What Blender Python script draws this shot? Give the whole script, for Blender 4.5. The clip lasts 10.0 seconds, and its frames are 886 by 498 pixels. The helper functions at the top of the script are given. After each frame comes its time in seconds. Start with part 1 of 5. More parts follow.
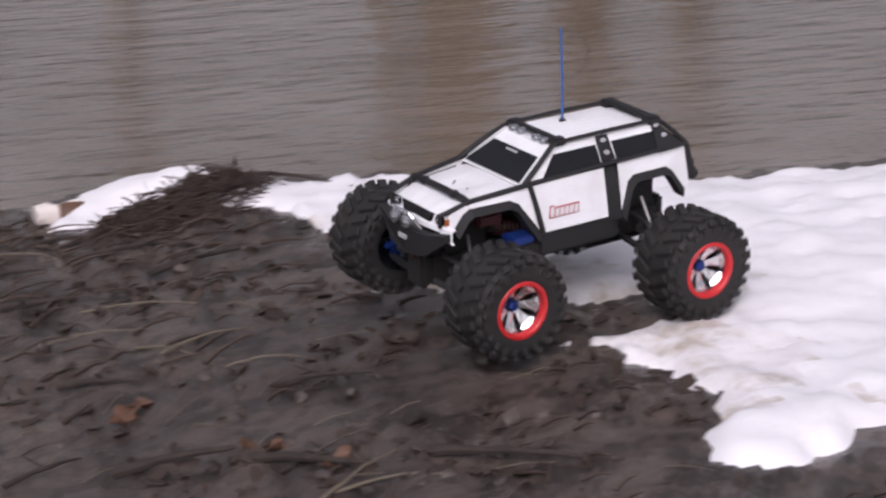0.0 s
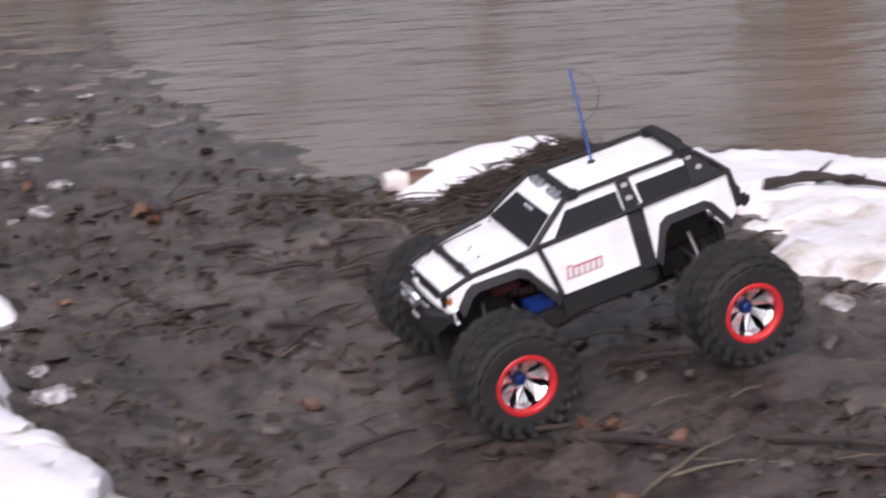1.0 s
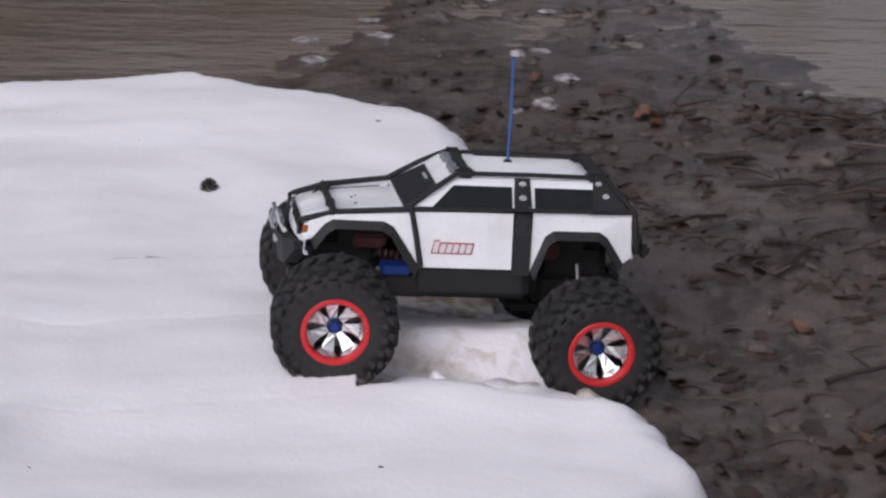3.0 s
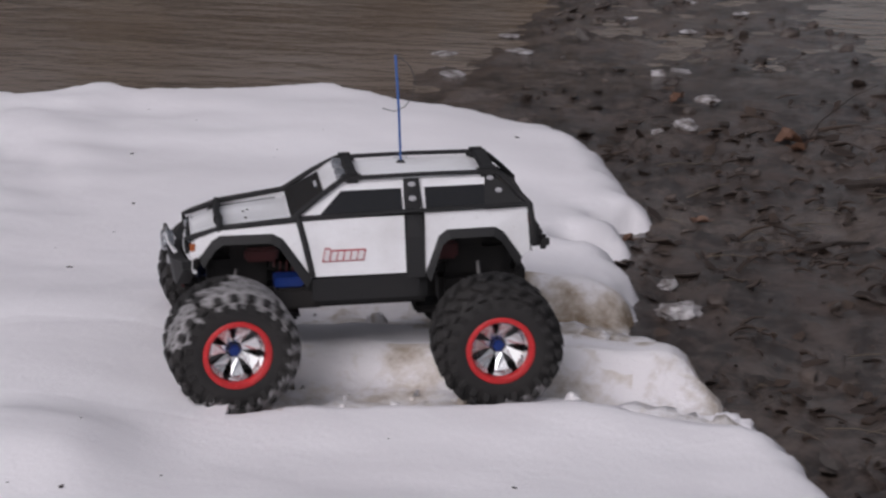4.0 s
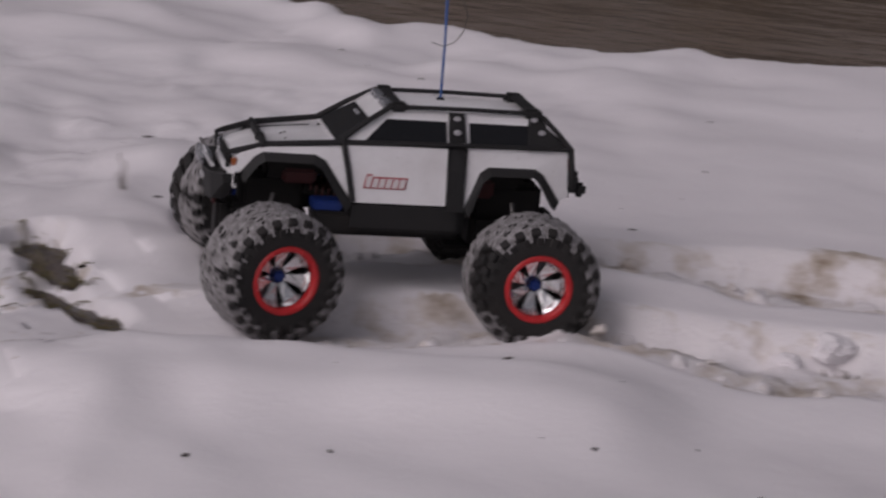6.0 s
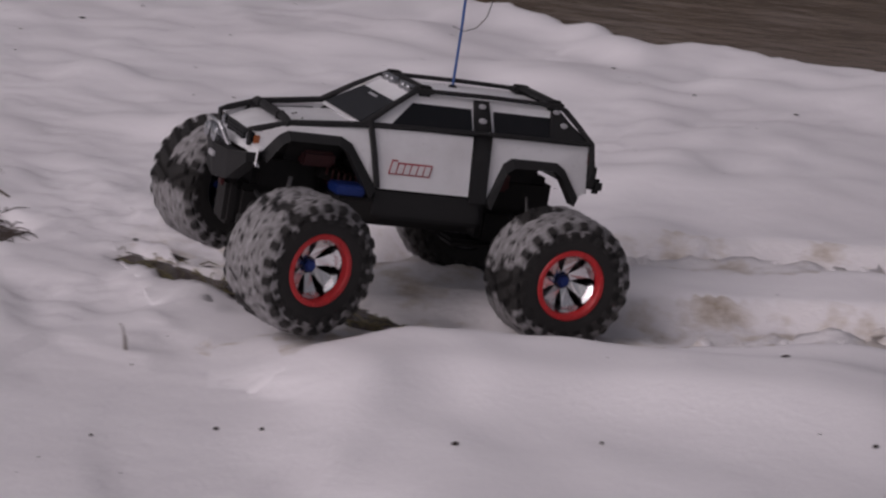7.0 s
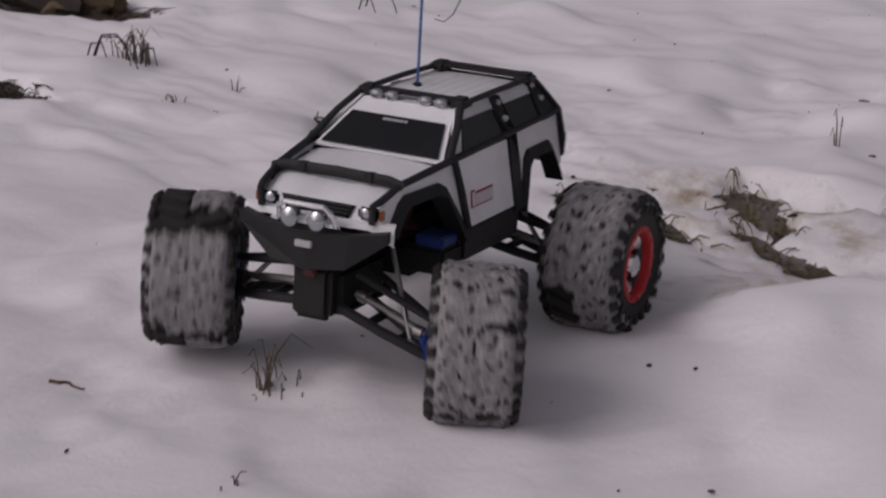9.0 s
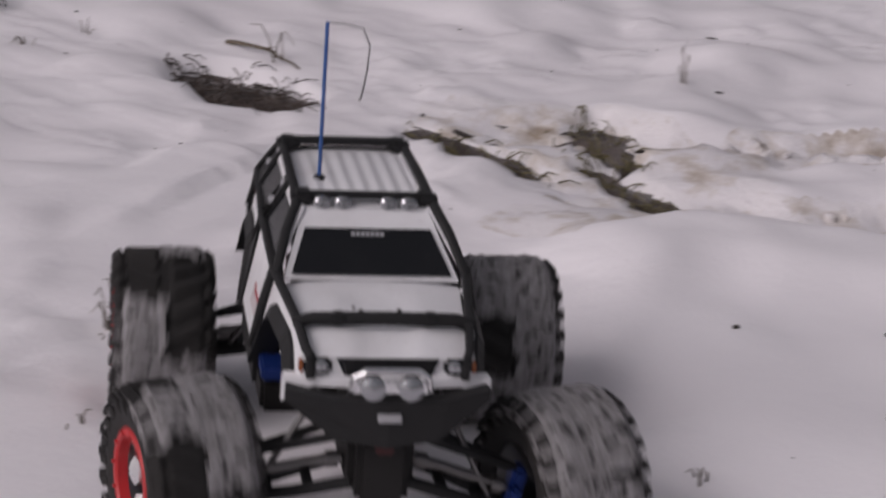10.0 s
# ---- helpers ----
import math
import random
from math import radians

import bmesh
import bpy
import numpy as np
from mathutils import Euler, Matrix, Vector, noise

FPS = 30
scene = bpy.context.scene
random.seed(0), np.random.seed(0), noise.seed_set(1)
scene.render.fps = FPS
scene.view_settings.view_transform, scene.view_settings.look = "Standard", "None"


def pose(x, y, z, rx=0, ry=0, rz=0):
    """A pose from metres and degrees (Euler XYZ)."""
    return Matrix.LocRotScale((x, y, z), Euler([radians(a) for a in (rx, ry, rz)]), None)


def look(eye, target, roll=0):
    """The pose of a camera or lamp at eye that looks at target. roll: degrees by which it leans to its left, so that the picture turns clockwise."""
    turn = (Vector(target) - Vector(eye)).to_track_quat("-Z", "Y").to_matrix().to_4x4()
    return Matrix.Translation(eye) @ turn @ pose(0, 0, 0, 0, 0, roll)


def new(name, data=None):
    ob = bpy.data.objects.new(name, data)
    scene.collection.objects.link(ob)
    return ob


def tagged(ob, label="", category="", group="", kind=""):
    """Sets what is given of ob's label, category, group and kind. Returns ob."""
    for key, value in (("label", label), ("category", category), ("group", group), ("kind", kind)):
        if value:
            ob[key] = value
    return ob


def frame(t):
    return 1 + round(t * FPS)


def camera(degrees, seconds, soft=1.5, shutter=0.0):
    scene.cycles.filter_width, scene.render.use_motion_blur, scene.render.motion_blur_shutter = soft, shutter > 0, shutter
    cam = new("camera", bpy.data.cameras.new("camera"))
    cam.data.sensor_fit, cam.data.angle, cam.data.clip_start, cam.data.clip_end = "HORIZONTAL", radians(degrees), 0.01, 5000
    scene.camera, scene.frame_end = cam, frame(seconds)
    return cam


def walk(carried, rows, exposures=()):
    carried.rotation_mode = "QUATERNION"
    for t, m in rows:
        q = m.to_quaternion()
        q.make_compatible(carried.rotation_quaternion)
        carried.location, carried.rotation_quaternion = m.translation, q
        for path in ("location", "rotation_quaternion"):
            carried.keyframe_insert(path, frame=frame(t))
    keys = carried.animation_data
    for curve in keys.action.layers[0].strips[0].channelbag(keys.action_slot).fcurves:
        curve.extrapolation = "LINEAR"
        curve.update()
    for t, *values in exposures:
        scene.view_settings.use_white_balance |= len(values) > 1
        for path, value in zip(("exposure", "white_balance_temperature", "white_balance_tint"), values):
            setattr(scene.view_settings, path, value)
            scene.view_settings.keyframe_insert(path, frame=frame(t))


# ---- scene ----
cam = camera(21.03, 10.0, soft=2.3, shutter=0.5)
CAM_ROWS = [
    (0.0, pose(0.000, 0.000, 1.106, 75.64, 2.40, -14.95)),
    (0.5, pose(0.018, 0.026, 1.104, 75.23, 2.83, -10.76)),
    (1.0, pose(0.030, 0.047, 1.109, 75.21, 2.92, -6.25)),
    (1.5, pose(0.024, 0.051, 1.108, 74.25, 2.12, -3.17)),
    (2.0, pose(0.019, 0.073, 1.096, 73.36, 1.71, 0.05)),
    (2.5, pose(0.011, 0.080, 1.100, 72.73, 1.31, 3.43)),
    (2.7, pose(0.007, 0.086, 1.100, 72.93, 0.78, 4.78)),
    (3.8, pose(-0.016, 0.117, 1.091, 73.76, -0.57, 9.31)),
    (4.0, pose(-0.020, 0.124, 1.091, 73.68, -0.69, 9.88)),
    (4.5, pose(-0.013, 0.137, 1.091, 73.48, -0.65, 12.14)),
    (5.0, pose(-0.011, 0.162, 1.095, 73.49, -0.37, 13.16)),
    (5.5, pose(-0.008, 0.186, 1.069, 73.07, -2.19, 18.92)),
    (6.0, pose(-0.020, 0.222, 1.050, 72.82, -2.28, 24.89)),
    (6.2, pose(-0.024, 0.226, 1.041, 72.86, -2.45, 26.85)),
    (7.3, pose(-0.041, 0.237, 0.934, 74.82, -0.78, 33.32)),
    (7.5, pose(-0.044, 0.235, 0.929, 75.13, -0.87, 35.34)),
    (8.0, pose(-0.053, 0.270, 0.919, 74.30, -0.05, 38.69)),
    (8.5, pose(-0.068, 0.257, 0.921, 73.84, -1.21, 40.64)),
    (9.0, pose(-0.079, 0.238, 0.907, 73.17, -1.46, 41.53)),
    (9.5, pose(-0.077, 0.231, 0.903, 71.75, -1.55, 40.63)),
    (10.0, pose(-0.048, 0.239, 0.904, 71.94, -1.82, 38.32)),
]
walk(cam, CAM_ROWS, exposures=[(0.0, -0.1, 6230, 21), (0.5, 0.16, 6230, 21), (1.0, 0.28, 6200, 21), (1.5, 0.18, 6150, 20), (2.0, -0.12, 6050, 17), (2.7, -0.38, 6050, 16),
                          (4.5, -0.92, 6350, 17), (6.0, -1.39, 6500, 23), (8.0, -1.34, 6500, 24), (9.0, -1.24, 6500, 22), (10.0, -1.05, 6500, 21)])

# ---- light: overcast winter sky ----
world = bpy.data.worlds.new("sky")
scene.world = world
world.use_nodes = True
_n = world.node_tree.nodes
_sky = _n.new("ShaderNodeTexSky")
_sky.sky_type, _sky.sun_disc = "NISHITA", False
_sky.sun_elevation, _sky.sun_rotation = radians(40), radians(200)
_sky.dust_density, _sky.air_density, _sky.ozone_density = 6.0, 1.2, 1.0
_hsv = _n.new("ShaderNodeHueSaturation")
_hsv.inputs["Saturation"].default_value = 0.22
world.node_tree.links.new(_sky.outputs[0], _hsv.inputs["Color"])
world.node_tree.links.new(_hsv.outputs[0], _n["Background"].inputs[0])
_n["Background"].inputs[1].default_value = 0.13
sun = new("sun", bpy.data.lights.new("sun", "SUN"))
sun.data.energy, sun.data.angle, sun.data.color = 0.9, radians(30), (1.0, 0.95, 0.95)
sun.matrix_world = look((-2.0, -4.0, 6.0), (0, 2.0, 0))


# ---- materials ----
def mat(name, color, rough=0.5, metal=0.0, spec=0.5):
    m = bpy.data.materials.new(name)
    m.use_nodes = True
    b = m.node_tree.nodes["Principled BSDF"]
    b.inputs["Base Color"].default_value = (*color, 1)
    b.inputs["Roughness"].default_value = rough
    b.inputs["Metallic"].default_value = metal
    b.inputs["Specular IOR Level"].default_value = spec
    return m


def noise_node(m, scale, detail=6.0, rough=0.6, stretch=(1, 1, 1)):
    nt = m.node_tree
    tc, mp, nz = nt.nodes.new("ShaderNodeTexCoord"), nt.nodes.new("ShaderNodeMapping"), nt.nodes.new("ShaderNodeTexNoise")
    mp.inputs["Scale"].default_value = stretch
    nz.inputs["Scale"].default_value, nz.inputs["Detail"].default_value, nz.inputs["Roughness"].default_value = scale, detail, rough
    nt.links.new(tc.outputs["Object"], mp.inputs[0])
    nt.links.new(mp.outputs[0], nz.inputs["Vector"])
    return nz.outputs["Fac"]


def ramp(m, fac, stops):
    r = m.node_tree.nodes.new("ShaderNodeValToRGB")
    e = r.color_ramp.elements
    while len(e) < len(stops):
        e.new(0.5)
    for k, (p, c) in zip(e, stops):
        k.position, k.color = p, (*c, 1)
    m.node_tree.links.new(fac, r.inputs[0])
    return r.outputs[0]


def mixc(m, fac, a, b, kind="MIX"):
    x = m.node_tree.nodes.new("ShaderNodeMix")
    x.data_type, x.blend_type = "RGBA", kind
    for s, v in ((x.inputs[0], fac), (x.inputs[6], a), (x.inputs[7], b)):
        if isinstance(v, bpy.types.NodeSocket):
            m.node_tree.links.new(v, s)
        else:
            s.default_value = v if isinstance(v, float) else (*v, 1)
    return x.outputs[2]


def base(m, sock):
    m.node_tree.links.new(sock, m.node_tree.nodes["Principled BSDF"].inputs["Base Color"])


def rough(m, sock, lo, hi):
    r = m.node_tree.nodes.new("ShaderNodeMapRange")
    r.inputs[3].default_value, r.inputs[4].default_value = lo, hi
    m.node_tree.links.new(sock, r.inputs[0])
    m.node_tree.links.new(r.outputs[0], m.node_tree.nodes["Principled BSDF"].inputs["Roughness"])


def bump(m, sock, strength, dist, after=None):
    b = m.node_tree.nodes.new("ShaderNodeBump")
    b.inputs["Strength"].default_value, b.inputs["Distance"].default_value = strength, dist
    m.node_tree.links.new(sock, b.inputs["Height"])
    if after:
        m.node_tree.links.new(after, b.inputs["Normal"])
    m.node_tree.links.new(b.outputs[0], m.node_tree.nodes["Principled BSDF"].inputs["Normal"])
    return b.outputs[0]


def worn(name, color, dark, rg=0.5, metal=0.0, scale=60, amount=0.35, bs=0.15, spec=0.5):
    """Paint, plastic or metal with dirt at two scales and fine relief."""
    m = mat(name, color, rg, metal, spec)
    big, fine = noise_node(m, scale * 0.2, 5), noise_node(m, scale * 3, 4)
    f1 = ramp(m, big, [(0.45, (0, 0, 0)), (0.75, (amount,) * 3)])
    c1 = mixc(m, f1, color, dark)
    f2 = ramp(m, fine, [(0.6, (0, 0, 0)), (0.78, (amount * 0.8,) * 3)])
    base(m, mixc(m, f2, c1, dark))
    rough(m, big, max(0.02, rg - 0.12), min(1, rg + 0.2))
    bump(m, fine, bs, 0.002)
    return m


def m_mud():
    m = mat("wet_mud", (0.06, 0.045, 0.038), 0.45, spec=0.5)
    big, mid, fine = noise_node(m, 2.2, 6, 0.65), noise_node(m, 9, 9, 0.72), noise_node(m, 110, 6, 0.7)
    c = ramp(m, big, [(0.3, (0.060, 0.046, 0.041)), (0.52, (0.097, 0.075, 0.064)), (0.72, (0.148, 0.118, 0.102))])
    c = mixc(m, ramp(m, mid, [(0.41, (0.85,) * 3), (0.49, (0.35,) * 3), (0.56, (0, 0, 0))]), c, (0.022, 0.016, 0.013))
    c = mixc(m, ramp(m, fine, [(0.6, (0, 0, 0)), (0.76, (0.55,) * 3)]), c, (0.19, 0.155, 0.125))
    base(m, c)
    rough(m, noise_node(m, 5.5, 7, 0.7, (1, 1.6, 1)), 0.0, 0.42)
    nt = m.node_tree  # wetter close to the water's level
    geo, xyz, wet, mul = nt.nodes.new("ShaderNodeNewGeometry"), nt.nodes.new("ShaderNodeSeparateXYZ"), nt.nodes.new("ShaderNodeMapRange"), nt.nodes.new("ShaderNodeMath")
    wet.inputs[1].default_value, wet.inputs[2].default_value, wet.inputs[3].default_value, wet.inputs[4].default_value = -0.075, -0.02, 0.15, 1.0
    mul.operation = "MULTIPLY"
    shader = nt.nodes["Principled BSDF"].inputs["Roughness"]
    dry = shader.links[0].from_socket
    nt.links.new(geo.outputs["Position"], xyz.inputs[0])
    nt.links.new(xyz.outputs["Z"], wet.inputs[0])
    nt.links.new(dry, mul.inputs[0])
    nt.links.new(wet.outputs[0], mul.inputs[1])
    nt.links.new(mul.outputs[0], shader)
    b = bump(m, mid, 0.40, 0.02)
    bump(m, fine, 0.60, 0.004, b)
    return m


def m_snow():
    m = mat("snow", (0.84, 0.82, 0.85), 0.75, spec=0.25)
    big, mid, fine = noise_node(m, 1.3, 4), noise_node(m, 18, 6, 0.6), noise_node(m, 160, 5, 0.7)
    c = ramp(m, big, [(0.35, (0.80, 0.775, 0.80)), (0.65, (0.88, 0.86, 0.885))])
    c = mixc(m, ramp(m, fine, [(0.68, (0, 0, 0)), (0.8, (0.14,) * 3)]), c, (0.55, 0.50, 0.48))
    base(m, c)
    b = bump(m, mid, 0.16, 0.012)
    bump(m, fine, 0.25, 0.003, b)
    return m


def m_slush():
    m = mat("trampled_snow", (0.7, 0.66, 0.63), 0.6, spec=0.3)
    mid, fine = noise_node(m, 11, 6, 0.65), noise_node(m, 120, 5, 0.7)
    c = ramp(m, mid, [(0.30, (0.40, 0.33, 0.26)), (0.42, (0.66, 0.61, 0.57)), (0.52, (0.82, 0.795, 0.81))])
    base(m, c)
    b = bump(m, mid, 0.5, 0.012)
    bump(m, fine, 0.6, 0.004, b)
    return m


def m_water():
    m = mat("muddy_water", (0.085, 0.066, 0.05), 0.06, spec=0.5)
    big, mid = noise_node(m, 0.7, 3), noise_node(m, 5.0, 4, 0.55, (0.6, 1.5, 1))
    fine = noise_node(m, 22, 4, 0.6, (0.9, 1.0, 1))
    base(m, ramp(m, big, [(0.35, (0.145, 0.114, 0.088)), (0.7, (0.215, 0.178, 0.152))]))
    m.node_tree.nodes["Principled BSDF"].inputs["IOR"].default_value = 1.33
    b = bump(m, mid, 0.55, 0.03)
    bump(m, fine, 0.30, 0.006, b)
    return m


def m_bark(name, a, b_):
    m = mat(name, a, 0.85)
    n1, n2 = noise_node(m, 9, 6, 0.7, (1, 1, 0.25)), noise_node(m, 60, 5)
    base(m, mixc(m, n2, ramp(m, n1, [(0.35, b_), (0.65, a)]), b_))
    bump(m, n1, 0.7, 0.02)
    return m


def m_straw(name, a, b_):
    m = mat(name, a, 0.7)
    oi = m.node_tree.nodes.new("ShaderNodeNewGeometry")
    n2 = noise_node(m, 80, 4)
    base(m, mixc(m, n2, ramp(m, oi.outputs["Random Per Island"], [(0.0, a), (1.0, b_)]), b_))
    return m


def m_crust():
    m = mat("tyre_snow", (0.5, 0.48, 0.49), 0.7, spec=0.3)
    mid, fine = noise_node(m, 125, 7, 0.78), noise_node(m, 300, 5, 0.7)
    c = ramp(m, mid, [(0.34, (0.13, 0.125, 0.125)), (0.50, (0.27, 0.26, 0.265)), (0.68, (0.50, 0.485, 0.50))])
    base(m, mixc(m, ramp(m, fine, [(0.5, (0, 0, 0)), (0.7, (0.35,) * 3)]), c, (0.16, 0.15, 0.15)))
    bump(m, fine, 0.7, 0.003)
    return m


def m_ice():
    m = mat("thin_ice", (0.4, 0.38, 0.38), 0.25)
    n1 = noise_node(m, 22, 6, 0.7)
    base(m, ramp(m, n1, [(0.4, (0.14, 0.12, 0.11)), (0.62, (0.52, 0.50, 0.51))]))
    bump(m, n1, 0.4, 0.004)
    return m


def m_dirty():
    m = mat("dirty_snow", (0.6, 0.54, 0.48), 0.75, spec=0.25)
    mid, fine = noise_node(m, 7.5, 7, 0.66), noise_node(m, 120, 5, 0.7)
    base(m, ramp(m, mid, [(0.36, (0.27, 0.205, 0.145)), (0.45, (0.52, 0.46, 0.40)), (0.56, (0.82, 0.795, 0.81))]))
    b = bump(m, mid, 0.35, 0.012)
    bump(m, fine, 0.6, 0.004, b)
    return m


CRUST, ICE, DIRTY = m_crust(), m_ice(), m_dirty()
MUD, SNOW, SLUSH, WATER = m_mud(), m_snow(), m_slush(), m_water()
BARK = m_bark("wet_bark", (0.185, 0.130, 0.068), (0.085, 0.058, 0.032))
TWIG = m_bark("dark_twig", (0.060, 0.043, 0.034), (0.018, 0.013, 0.011))
STRAW = m_straw("dry_straw", (0.20, 0.165, 0.115), (0.075, 0.058, 0.042))
GRASS = m_straw("matted_grass", (0.20, 0.18, 0.055), (0.075, 0.060, 0.024))
BRUSH = m_straw("dead_brush", (0.085, 0.055, 0.038), (0.025, 0.016, 0.012))
LEAF = worn("fallen_leaf", (0.120, 0.060, 0.036), (0.032, 0.021, 0.016), 0.6, 0, 40, 0.6)
BIRCH = worn("pale_bark", (0.72, 0.66, 0.62), (0.2, 0.13, 0.09), 0.8, 0, 30, 0.5)
WHITE = worn("white_paint", (0.80, 0.80, 0.82), (0.30, 0.27, 0.25), 0.3, 0, 50, 0.28, 0.04)
BLACK = worn("black_plastic", (0.021, 0.021, 0.022), (0.030, 0.028, 0.027), 0.55, 0, 70, 0.35, 0.2, 0.25)
CHASSIS = worn("dark_chassis", (0.020, 0.019, 0.019), (0.035, 0.030, 0.027), 0.6, 0, 60, 0.4, 0.3, 0.2)
RUBBER = worn("tyre_rubber", (0.020, 0.019, 0.019), (0.050, 0.045, 0.042), 0.65, 0, 50, 0.5, 0.4, 0.3)
RED = worn("red_ring", (0.55, 0.022, 0.025), (0.12, 0.03, 0.03), 0.38, 0, 60, 0.3, 0.1)
DEEPRED = worn("red_plastic", (0.060, 0.007, 0.008), (0.02, 0.008, 0.008), 0.5, 0, 60, 0.3, 0.1)
BLUE = worn("blue_anodised", (0.012, 0.040, 0.21), (0.01, 0.015, 0.05), 0.35, 0.4, 60, 0.3, 0.1)
CHROME = worn("chrome", (0.86, 0.86, 0.87), (0.26, 0.25, 0.24), 0.24, 1.0, 50, 0.3, 0.05)
RIMDARK = worn("dark_chrome", (0.16, 0.16, 0.165), (0.03, 0.03, 0.03), 0.25, 1.0, 50, 0.4, 0.05)
STEEL = worn("steel_rod", (0.26, 0.25, 0.25), (0.10, 0.09, 0.085), 0.4, 1.0, 60, 0.4, 0.1)
TINT = worn("tinted_window", (0.010, 0.011, 0.013), (0.030, 0.028, 0.029), 0.2, 0, 30, 0.4, 0.02, 0.3)
GREY = worn("grey_decal", (0.42, 0.42, 0.44), (0.25, 0.24, 0.24), 0.4, 0, 60, 0.3, 0.03)
PALE_DECAL = worn("pale_decal", (0.66, 0.62, 0.63), (0.40, 0.36, 0.37), 0.4, 0, 60, 0.3, 0.03)
SIGNRED = worn("red_decal", (0.36, 0.02, 0.03), (0.2, 0.02, 0.02), 0.4, 0, 60, 0.2, 0.02)
LENS = worn("lamp_lens", (0.42, 0.43, 0.45), (0.25, 0.25, 0.25), 0.10, 0.8, 50, 0.2, 0.05)
AMBER = worn("amber_lens", (0.34, 0.10, 0.03), (0.2, 0.06, 0.02), 0.2, 0, 50, 0.2, 0.05)
WIRE = worn("blue_tube", (0.035, 0.11, 0.34), (0.02, 0.05, 0.15), 0.4, 0, 50, 0.2, 0.02)


# ---- mesh helpers ----
def part(name, bm, material, parent=None, label="", smooth=None, angle=35):
    me = bpy.data.meshes.new(name)
    bmesh.ops.recalc_face_normals(bm, faces=bm.faces[:])
    bm.to_mesh(me)
    bm.free()
    me.materials.append(material)
    if smooth:
        me.shade_smooth()
        me.set_sharp_from_angle(angle=radians(angle))
    ob = new(name, me)
    if parent:
        ob.parent = parent
    if label:
        ob["label"] = label
    return ob


def tube(bm, pts, r, seg=8, r1=None):
    """A rounded rod along a line of points, tapering from r to r1."""
    pts = [Vector(p) for p in pts]
    rings = []
    for i, p in enumerate(pts):
        d = (pts[min(i + 1, len(pts) - 1)] - pts[max(i - 1, 0)]).normalized()
        u = d.cross(Vector((0.13, 0.21, 1.0))).normalized()
        v = d.cross(u)
        k = r if r1 is None else r + (r1 - r) * i / (len(pts) - 1)
        rings.append([bm.verts.new(p + (u * math.cos(a) + v * math.sin(a)) * k) for a in [j * 2 * math.pi / seg for j in range(seg)]])
    for a, b in zip(rings, rings[1:]):
        for j in range(seg):
            bm.faces.new((a[j], a[(j + 1) % seg], b[(j + 1) % seg], b[j]))
    bm.faces.new(rings[0][::-1])
    bm.faces.new(rings[-1])
    return bm


def block(bm, c, size, bevel=0.003, m=None, seg=2):
    """A box with rounded edges."""
    g = bmesh.ops.create_cube(bm, size=1, matrix=(m or Matrix()) @ Matrix.Translation(c) @ Matrix.Diagonal((*size, 1)))
    if bevel:
        es = list({e for v in g["verts"] for e in v.link_edges})
        bmesh.ops.bevel(bm, geom=es, offset=bevel, segments=seg, affect="EDGES", clamp_overlap=True)
    return bm


def lathe(bm, profile, seg=32, axis="Y", centre=(0, 0, 0), ring=False):
    """Turn (radius, height) pairs about an axis."""
    rings = []
    for r, h in profile:
        ring = []
        for j in range(seg):
            a = 2 * math.pi * j / seg
            q = (r * math.cos(a), h, r * math.sin(a)) if axis == "Y" else ((h, r * math.cos(a), r * math.sin(a)) if axis == "X" else (r * math.cos(a), r * math.sin(a), h))
            ring.append(bm.verts.new(Vector(q) + Vector(centre)))
        rings.append(ring)
    for a, b in zip(rings, rings[1:]):
        for j in range(seg):
            bm.faces.new((a[j], a[(j + 1) % seg], b[(j + 1) % seg], b[j]))
    if ring:
        for j in range(seg):
            bm.faces.new((rings[-1][j], rings[-1][(j + 1) % seg], rings[0][(j + 1) % seg], rings[0][j]))
        return bm
    if profile[0][0] > 1e-6:
        bm.faces.new(rings[0])
    if profile[-1][0] > 1e-6:
        bm.faces.new(rings[-1][::-1])
    return bm


def lerp(table, x):
    xs, ys = zip(*table)
    return float(np.interp(x, xs, ys))


def fbm(x, y, s, seed=0.0):
    return noise.fractal(Vector((x * s, y * s, seed)), 0.9, 2.1, 4)


